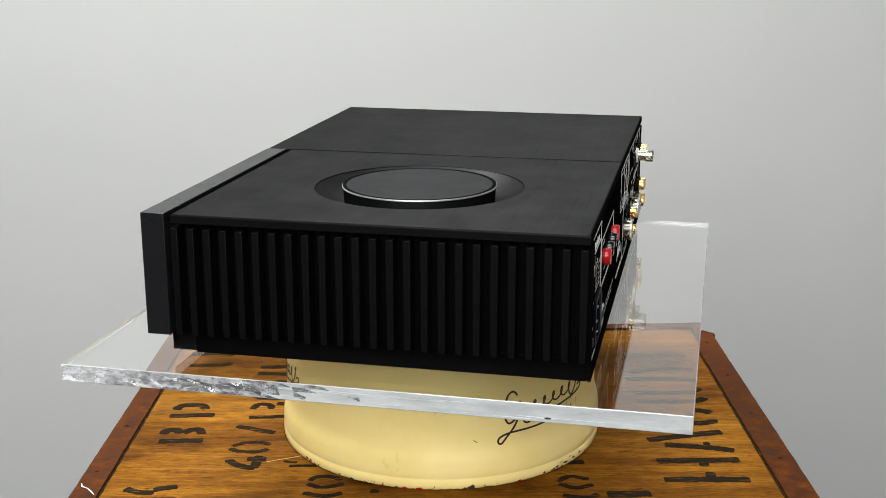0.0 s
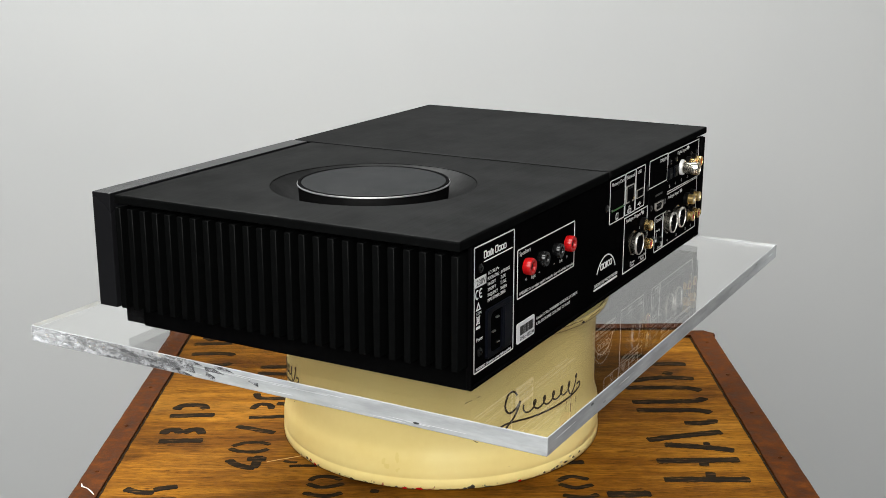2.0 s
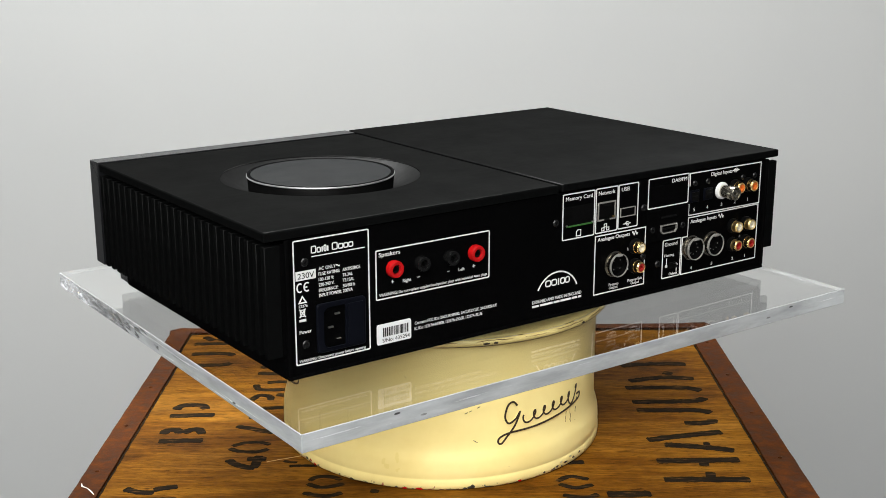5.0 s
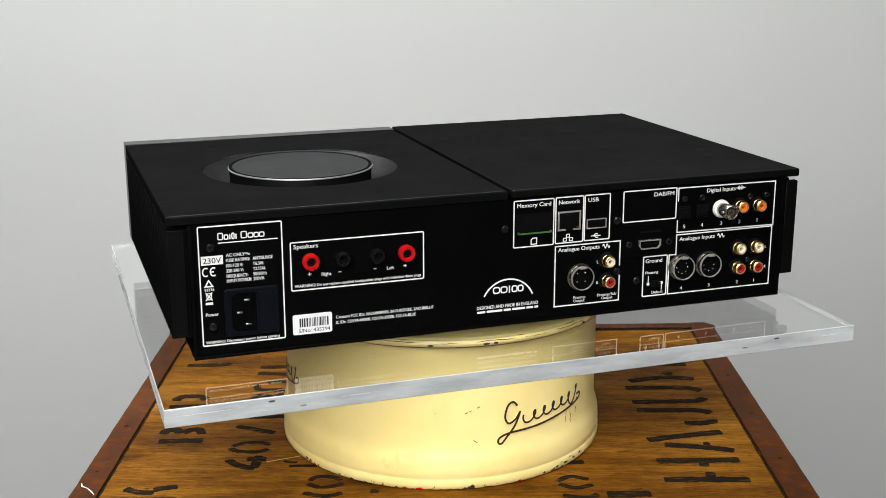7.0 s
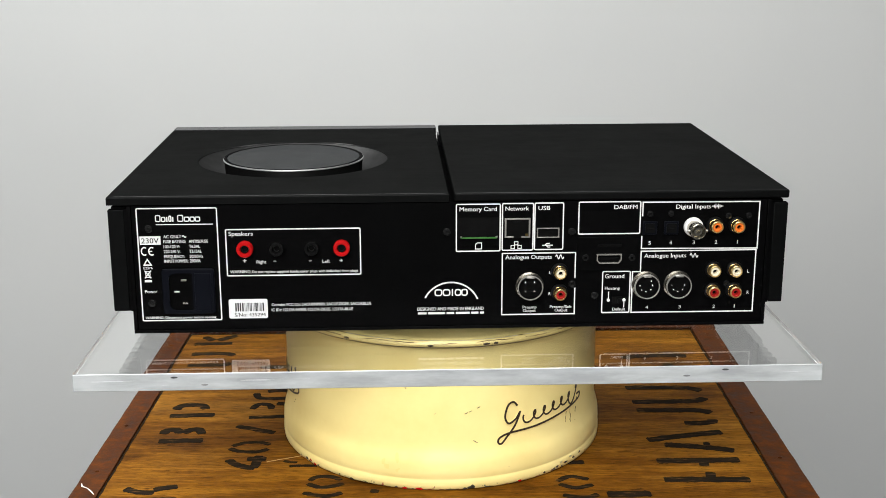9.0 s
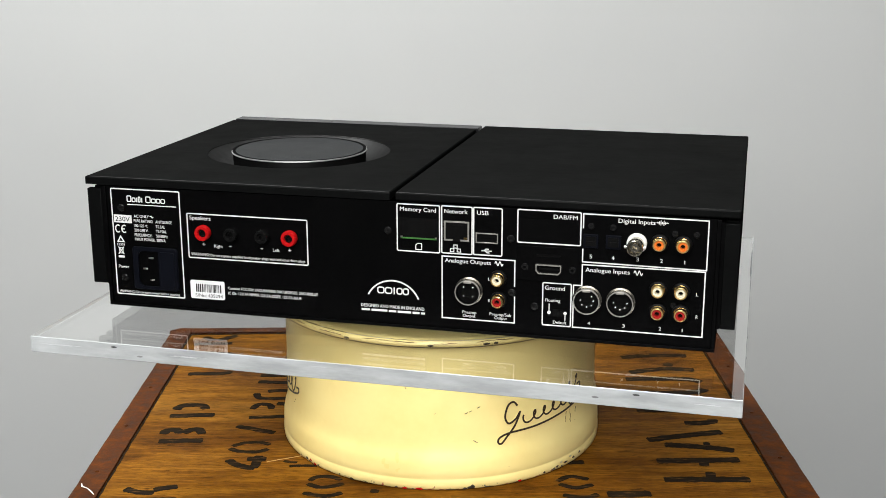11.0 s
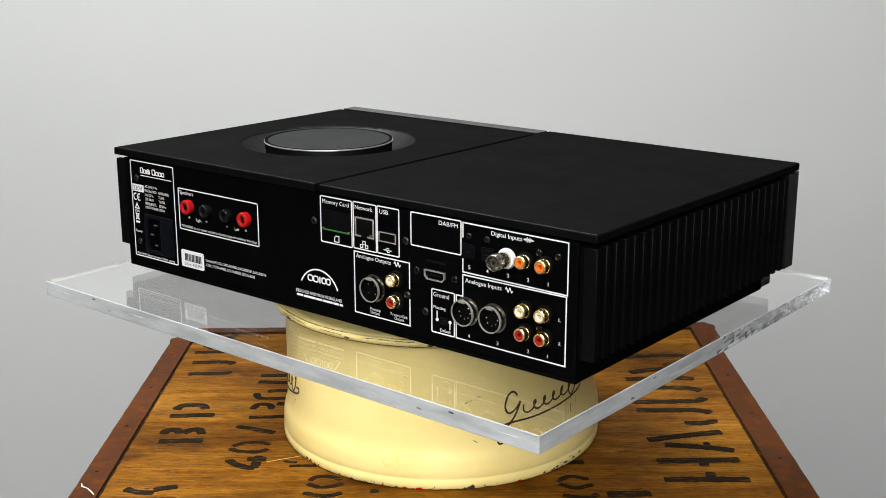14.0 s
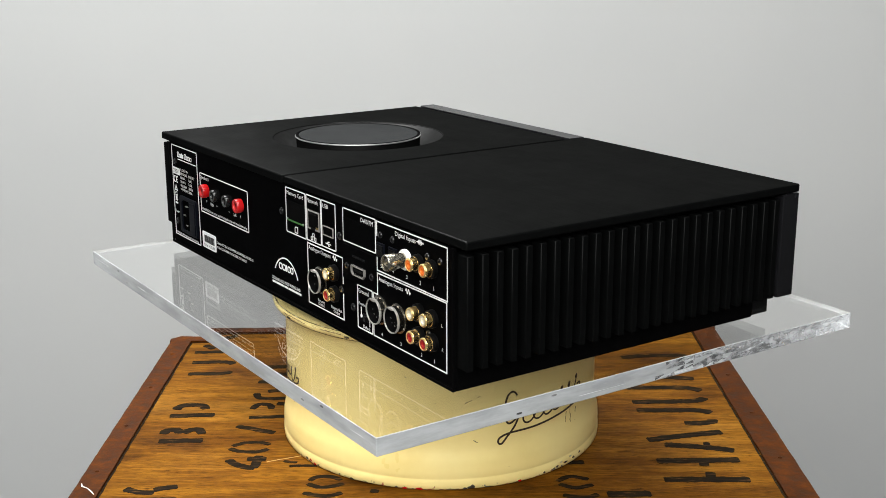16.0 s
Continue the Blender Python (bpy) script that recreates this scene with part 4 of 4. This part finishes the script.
    for z, xa, xb in ((0.0148, -0.0218, 0.0210),):
        xx = xa
        while xx < xb - 0.002:
            w = min(rb.uniform(0.004, 0.011), xb - xx)
            panel_bar(p, xx, z + 0.0002, xx + w, z + 0.0015)
            xx += w + 0.0011
    panel_line("printed_arc", [(-0.0004 + 0.0185 * math.cos(radians(a)), 0.0180 + 0.0183 * math.sin(radians(a))) for a in range(22, 159, 6)], 0.0010, p)
    for xa, w in ((-0.0106, 0.0042), (-0.0054, 0.0042), (0.0024, 0.0034), (0.0066, 0.0034)):
        panel_line("printed_shape", rounded(xa, 0.0276, xa + w, 0.0314, 0.0012), 0.00085, p, True)
    panel_bar(p, 0.0001, 0.0272, 0.0009, 0.0318)
    panel_text(p, "DESIGNED AND MADE IN ENGLAND", -0.0221, 0.0176, 0.0428, 0.0022)

    panel_frame(p, 0.0030, 0.0569, 0.0309, 0.0876)
    panel_text(p, "Memory Card", 0.0050, 0.0832, 0.0236, 0.0027)
    panel_line("printed_mark", [(0.0152, 0.0583), (0.0191, 0.0583), (0.0191, 0.0623), (0.0164, 0.0623), (0.0152, 0.0612)], 0.0006, p, True)
    panel_frame(p, 0.0323, 0.0572, 0.0520, 0.0878)
    panel_text(p, "Network", 0.0341, 0.0833, 0.0150, 0.0027)
    for a, b in ((0.0402, 0.0608), (0.0380, 0.0583), (0.0424, 0.0583)):
        panel_line("printed_mark", [(a, b), (a + 0.0022, b), (a + 0.0022, b + 0.0020), (a, b + 0.0020)], 0.0005, p, True)
    panel_line("printed_mark", [(0.0391, 0.0603), (0.0413, 0.0608), (0.0435, 0.0603)], 0.0005, p)
    panel_frame(p, 0.0530, 0.0574, 0.0712, 0.0879)
    panel_text(p, "USB", 0.0551, 0.0834, 0.0074, 0.0027)
    panel_line("printed_mark", [(0.0580, 0.0602), (0.0648, 0.0602)], 0.0006, p)
    panel_line("printed_mark", [(0.0596, 0.0602), (0.0610, 0.0614), (0.0628, 0.0614)], 0.0006, p)
    panel_line("printed_mark", [(0.0604, 0.0602), (0.0616, 0.0590), (0.0632, 0.0590)], 0.0006, p)
    panel_frame(p, 0.0811, 0.0673, 0.1205, 0.0882)
    panel_text(p, "DAB/FM", 0.1035, 0.0835, 0.0148, 0.0027)
    panel_line("printed_frame", [(0.1220, 0.0785), (0.1220, 0.0877), (0.1972, 0.0874), (0.1972, 0.0566), (0.1220, 0.0572), (0.1220, 0.0655)], 0.00078, p)
    panel_text(p, "Digital Inputs", 0.1433, 0.0833, 0.0222, 0.0027)
    for k, h in enumerate((0.0004, 0.0009, 0.0015, 0.0007, 0.0015, 0.0009, 0.0004)):
        panel_bar(p, 0.1668 + k * 0.0009, 0.0846 - h, 0.1672 + k * 0.0009, 0.0846 + h)
    panel_bar(p, 0.1662, 0.0844, 0.1736, 0.0848)
    for x, s in ((0.1263, "5"), (0.1399, "4"), (0.1549, "3"), (0.1693, "2"), (0.1838, "1")):
        panel_text(p, s, x, 0.0598, 0.0016 if s != "1" else 0.00045, 0.0024)
    panel_line("printed_frame", [(0.0796, 0.0380), (0.0796, 0.0551), (0.0325, 0.0551), (0.0325, 0.0140), (0.0797, 0.0140), (0.0797, 0.0315)], 0.00078, p)
    panel_text(p, "Analogue Outputs", 0.0344, 0.0513, 0.0298, 0.0027)
    for x in (0.0668, 0.1538):
        panel_line("printed_mark", [(x + 0.0052 * k / 16, (0.0524 if x < 0.1 else 0.0522) + 0.0013 * math.sin(4 * math.pi * k / 16)) for k in range(17)], 0.0006, p)
    panel_text(p, "L", 0.0627, 0.0410, 0.0012, 0.0020), panel_text(p, "R", 0.0627, 0.0268, 0.0013, 0.0020)
    panel_text(p, "Preamp", 0.0460, 0.0180, 0.0090, 0.0020), panel_text(p, "Output", 0.0462, 0.0157, 0.0082, 0.0020)
    panel_text(p, "Preamp/Sub", 0.0637, 0.0180, 0.0140, 0.0020), panel_text(p, "Output", 0.0668, 0.0157, 0.0082, 0.0020)
    panel_frame(p, 0.0976, 0.0144, 0.1155, 0.0421)
    panel_text(p, "Ground", 0.0990, 0.0377, 0.0125, 0.0028)
    panel_text(p, "Floating", 0.0992, 0.0300, 0.0096, 0.0019)
    panel_text(p, "Default", 0.1045, 0.0158, 0.0084, 0.0020)
    panel_line("printed_mark", [(0.1018, 0.0286), (0.1018, 0.0232)], 0.0006, p), panel_line("printed_mark", [(0.1120, 0.0225), (0.1120, 0.0180)], 0.0006, p)
    for x, z in ((0.1018, 0.0228), (0.1120, 0.0228)):
        part("printed_mark", lathe(bmesh.new(), [(0.0011, 0), (0.0011, 0.0004), (0, 0.0004)], outward(x, z), 14), INK, p)
    panel_line("printed_frame", [(0.1220, 0.0554), (0.1966, 0.0556), (0.1966, 0.0141), (0.1169, 0.0143), (0.1169, 0.0418), (0.1220, 0.0418)], 0.00078, p, True)
    panel_text(p, "Analogue Inputs", 0.1240, 0.0511, 0.0272, 0.0027)
    for x, s in ((0.1262, "4"), (0.1478, "3"), (0.1702, "2"), (0.1843, "1")):
        panel_text(p, s, x, 0.0166, 0.0016 if s != "1" else 0.00045, 0.0022)
    panel_text(p, "L", 0.1918, 0.0402, 0.0012, 0.0022), panel_text(p, "R", 0.1922, 0.0259, 0.0013, 0.0022)

    # ---- sockets
    def screw(x, z, r=0.0026):
        s = part("screw", lathe(bmesh.new(), [(r, 0.0002), (r, 0.0007), (r * 0.8, 0.0013), (r * 0.35, 0.0014), (r * 0.3, 0.0006), (0, 0.0006)], outward(x, z), 20), SCREW, amp, "black screw")
        return s

    for x, z in ((-0.1908, 0.0742), (-0.1914, 0.0251), (-0.0031, 0.0697), (0.0768, 0.0690), (0.0860, 0.0517), (0.1160, 0.0513), (0.0926, 0.0261), (0.0778, 0.0340), (0.1268, 0.0800), (0.1402, 0.0800), (0.1776, 0.0782), (0.1905, 0.0782), (0.1786, 0.0330)):
        screw(x, z, 0.0022 if x > 0.12 else 0.0026)

    def post(x, mat, r, label):
        b = part("binding_post", lathe(bmesh.new(), [(r * 0.94, 0.0002), (r * 0.94, 0.0010), (r, 0.0013), (r, 0.0044), (r * 0.9, 0.0052), (r * 0.60, 0.0052), (r * 0.54, 0.0048), (r * 0.50, 0.0012), (0, 0.0012)], outward(x, 0.0607), 32), mat, amp, label)
        part("contact", lathe(bmesh.new(), [(r * 0.46, 0.0014), (r * 0.46, 0.0036), (r * 0.34, 0.0036), (r * 0.34, 0.0016), (0, 0.0016)], outward(x, 0.0607), 20), RUBBER, b)

    post(-0.1309, RED, 0.0053, "red plastic binding post"), post(-0.0699, RED, 0.0053, "red plastic binding post")
    post(-0.1109, POST_BLACK, 0.0048, "black plastic binding post"), post(-0.0889, POST_BLACK, 0.0048, "black plastic binding post")

    def din(x, z, r, pins):
        shell = part("round_socket", lathe(bmesh.new(), [(r * 1.10, 0.0002), (r * 1.10, 0.0012), (r * 0.97, 0.0015), (r * 0.97, 0.0048), (r, 0.0050), (r, 0.0058), (r * 0.98, 0.0064), (r * 0.92, 0.0064), (r * 0.90, 0.0058)], outward(x, z), 48), [NICKEL, PLATING], amp, "round chromed socket")
        for f in shell.data.polygons:
            f.material_index = 1 if f.center.y < Y - 0.0047 else 0
        part("insert", lathe(bmesh.new(), [(r * 0.90, 0.0057), (r * 0.89, 0.0020), (0, 0.0020)], outward(x, z), 40), MATT, shell)
        part("latch", box(bmesh.new(), x - r * 0.30, x + r * 0.30, Y - 0.0067, Y - 0.0050, z + r * 0.76, z + r * 0.94, 0.0003), PLATING, shell)
        for a in pins:
            px, pz = x + r * 0.5 * math.cos(radians(a)), z + r * 0.5 * math.sin(radians(a))
            part("pin", lathe(bmesh.new(), [(0.00050, 0.0021), (0.00050, 0.0036), (0, 0.0039)], outward(px, pz), 10), CHROME, shell)

    din(0.0503, 0.0334, 0.0083, (45, 135, 225, 315))
    din(0.1257, 0.0331, 0.0083, (0, 45, 180, 225, 315, 270)), din(0.1464, 0.0331, 0.0083, (0, 180, 225, 315, 270))

    def rca(x, z, mat, label, metal=None):
        metal = metal or GOLD
        base = part("phono_socket", lathe(bmesh.new(), [(0.0054, 0.0002), (0.0054, 0.0030), (0.0042, 0.0034), (0.0040, 0.0036), (0.0040, 0.0070), (0.0037, 0.0074), (0.0031, 0.0074)], outward(x, z), 28), [RUBBER, metal], amp, label)
        for f in base.data.polygons:
            f.material_index = 1 if f.center.y < Y - 0.0034 else 0
        part("insulator", lathe(bmesh.new(), [(0.0031, 0.0036), (0.0031, 0.0074), (0.0028, 0.0077), (0.0016, 0.0077), (0.0014, 0.0073), (0.0014, 0.0040)], outward(x, z), 24), mat, base)
        part("lip", lathe(bmesh.new(), [(0.0038, 0.0071), (0.0038, 0.0077), (0.0035, 0.0080), (0.0030, 0.0080), (0.0029, 0.0076)], outward(x, z), 24), PALE_GOLD, base)
        part("bore", lathe(bmesh.new(), [(0.0014, 0.0042), (0, 0.0042)], outward(x, z), 16), RUBBER, base)

    for x, z, mat, label in ((0.0694, 0.0430, CREAM_PLASTIC, "gold phono socket with a white centre"), (0.0697, 0.0290, DARK_RED, "gold phono socket with a red centre"),
                             (0.1690, 0.0430, CREAM_PLASTIC, "gold phono socket with a white centre"), (0.1829, 0.0429, CREAM_PLASTIC, "gold phono socket with a white centre"),
                             (0.1692, 0.0290, DARK_RED, "gold phono socket with a red centre"), (0.1832, 0.0289, DARK_RED, "gold phono socket with a red centre"),
                             (0.1687, 0.0724, ORANGE, "gold phono socket with an orange centre"), (0.1828, 0.0722, ORANGE, "gold phono socket with an orange centre")):
        rca(x, z, mat, label)
    b = part("coaxial_socket", lathe(bmesh.new(), [(0.0062, 0.0002), (0.0062, 0.0018), (0.0057, 0.0026), (0.0040, 0.0027)], outward(0.1549, 0.0713), 36), WHITE_PLASTIC, amp, "bayonet coaxial socket on a white collar")
    part("barrel", lathe(bmesh.new(), [(0.0045, 0.0026), (0.0045, 0.0088), (0.0050, 0.0090), (0.0050, 0.0142), (0.0047, 0.0148), (0.0042, 0.0148), (0.0040, 0.0142), (0.0040, 0.0070), (0.0026, 0.0070), (0.0026, 0.0136), (0.0014, 0.0136), (0.0008, 0.0100), (0, 0.0100)], outward(0.1549, 0.0713), 32), WARM_NICKEL, b, "nickel-plated barrel")
    for sx in (-1, 1):
        part("lug", lathe(bmesh.new(), [(0.0009, 0), (0.0009, 0.0016), (0, 0.0017)], Matrix.Translation((0.1549 + sx * 0.0049, Y - 0.0118, 0.0713)) @ Matrix.Rotation(radians(90 * sx), 4, "Y"), 10), STEEL, b)

    def tunnel(name, x0, z0, x1, z1, wall, depth, mat, inner, label):
        """A socket's raised rectangular mouth with a dark floor."""
        bm = bmesh.new()
        for a, b2, c, d in ((x0, x1, z0, z0 + wall), (x0, x1, z1 - wall, z1), (x0, x0 + wall, z0 + wall, z1 - wall), (x1 - wall, x1, z0 + wall, z1 - wall)):
            box(bm, a, b2, Y - depth, Y - 0.0002, c, d, 0.0001, 1)
        s = part(name, bm, mat, amp, label)
        part("floor", box(bmesh.new(), x0 + wall, x1 - wall, Y - 0.0004, Y - 0.0001, z0 + wall, z1 - wall), inner, s)
        return s

    n = tunnel("network_socket", 0.0338, 0.0654, 0.0502, 0.0784, 0.0011, 0.0008, PLATING, MATT, "metal-framed network socket")
    for k in range(8):
        part("contact", box(bmesh.new(), 0.0378 + k * 0.0011, 0.0381 + k * 0.0011, Y - 0.0008, Y - 0.0005, 0.0756, 0.0768), SCREW, n)
    part("latch_notch", box(bmesh.new(), 0.0395, 0.0445, Y - 0.0010, Y - 0.0004, 0.0652, 0.0668), MATT, n)
    part("indicator", box(bmesh.new(), 0.0468, 0.0488, Y - 0.0012, Y - 0.0004, 0.0668, 0.0682), GOLD, n)
    u = tunnel("usb_socket", 0.0544, 0.0652, 0.0688, 0.0718, 0.0007, 0.0010, PLATING, MATT, "chromed usb socket")
    part("tongue", box(bmesh.new(), 0.0556, 0.0676, Y - 0.0009, Y - 0.0004, 0.0686, 0.0704), MATT, u)
    c = abox("card_slot", 0.0042, 0.0298, -0.0006, -0.0001, 0.0655, 0.0790, MATT, 0, amp, "dark memory card slot")
    part("circuit_board", box(bmesh.new(), 0.0056, 0.0290, Y - 0.0012, Y - 0.0006, 0.0653, 0.0662), GREEN, c)
    for x in (0.0054, 0.0280):
        part("contact", box(bmesh.new(), x, x + 0.0012, Y - 0.0014, Y - 0.0006, 0.0660, 0.0669), STEEL, c)
    hb = abox("video_block", 0.0806, 0.1212, -0.0010, -0.0001, 0.0430, 0.0655, CHASSIS, 0.0003, amp, "dark video socket plate")
    part("slot", box(bmesh.new(), 0.0935, 0.1090, Y - 0.0013, Y - 0.0008, 0.0590, 0.0606), GLOSS, hb)
    h = bmesh.new()
    ribbon(h, [(0.0934, 0.0539), (0.1088, 0.0539), (0.1088, 0.0502), (0.1072, 0.0483), (0.0950, 0.0483), (0.0934, 0.0502)], 0.0007, lambda a, b2, hh: Vector((a, Y - 0.0010 - hh, b2)), 0.0014, True)
    hs = part("video_socket", h, PLATING, hb, "chromed video socket")
    part("tongue", box(bmesh.new(), 0.0950, 0.1072, Y - 0.0018, Y - 0.0009, 0.0506, 0.0518), RUBBER, hs)
    abox("blank_plate", 0.0818, 0.1197, -0.0005, -0.0001, 0.0682, 0.0826, CHASSIS, 0, amp)
    for x in (0.1269, 0.1407):
        o = abox("optical_socket", x - 0.0046, x + 0.0046, -0.0012, -0.0001, 0.0664, 0.0752, NAVY, 0.0004, amp, "dark optical socket")
        part("shutter", box(bmesh.new(), x - 0.0032, x + 0.0032, Y - 0.0016, Y - 0.0011, 0.0678, 0.0738), RUBBER, o)
        part("slit", box(bmesh.new(), x - 0.0024, x + 0.0024, Y - 0.0019, Y - 0.0015, 0.0706, 0.0711), SCREW, o)
    sw = abox("ground_switch", 0.1042, 0.1108, -0.0006, -0.0001, 0.0205, 0.0250, RUBBER, 0, amp, "small black slide switch")
    part("slider", box(bmesh.new(), 0.1078, 0.1102, Y - 0.0026, Y - 0.0006, 0.0212, 0.0242, 0.0002), RUBBER, sw)

    # mains inlet: rounded block with a chamfered well, three blades and a fuse drawer
    def corner_loop(x0, z0, x1, z1, radii):
        pts = []
        for cxx, czz, r, a0 in ((x1, z1, radii[0], 0), (x0, z1, radii[1], 90), (x0, z0, radii[2], 180), (x1, z0, radii[3], 270)):
            ox, oz = cxx - r * (1 if a0 in (0, 270) else -1), czz - r * (1 if a0 in (0, 90) else -1)
            pts += [(ox + r * math.cos(radians(a0 + 22.5 * k)), oz + r * math.sin(radians(a0 + 22.5 * k))) for k in range(5)]
        return pts

    iec = bmesh.new()
    outer, soft_o = corner_loop(-0.1842, 0.0180, -0.1512, 0.0478, (0.002,) * 4), corner_loop(-0.1837, 0.0185, -0.1517, 0.0473, (0.002,) * 4)
    inner = corner_loop(-0.1800, 0.0204, -0.1650, 0.0452, (0.0008, 0.0042, 0.0042, 0.0008))
    loops = [[iec.verts.new((a, Y - d, b2)) for a, b2 in lp] for lp, d in ((outer, 0.0001), (outer, 0.0013), (soft_o, 0.0018), (inner, 0.0018), (inner, 0.0004))]
    for la, lb in zip(loops, loops[1:]):
        for k in range(20):
            iec.faces.new((la[k], la[(k + 1) % 20], lb[(k + 1) % 20], lb[k]))
    inlet = part("mains_inlet", iec, NAVY, amp, "dark mains inlet with a fuse drawer")
    part("floor", box(bmesh.new(), -0.1802, -0.1648, Y - 0.0005, Y - 0.0001, 0.0202, 0.0454), PANEL, inlet)
    part("fuse_drawer", box(bmesh.new(), -0.1636, -0.1532, Y - 0.0024, Y - 0.0016, 0.0204, 0.0452, 0.0003), NAVY, inlet)
    for x, z in ((-0.1706, 0.0404), (-0.1752, 0.0328), (-0.1702, 0.0251)):
        part("pin", box(bmesh.new(), x - 0.0017, x + 0.0017, Y - 0.0018, Y - 0.0006, z - 0.0005, z + 0.0005, 0.0002), STEEL, inlet)
    return amp


TABLE = turntable()
SHEET = acrylic_sheet()
AMP = amplifier()


def motions():
    """The plate, the sheet and the amplifier turn together at a steady rate."""
    for ob in (TABLE, SHEET, AMP):
        x, y, z = ob.location
        walk(ob, [(k * 0.5, pose(x, y, z, 0, 0, SPIN_START + SPIN_RATE * k * 0.5)) for k in range(33)])


motions()
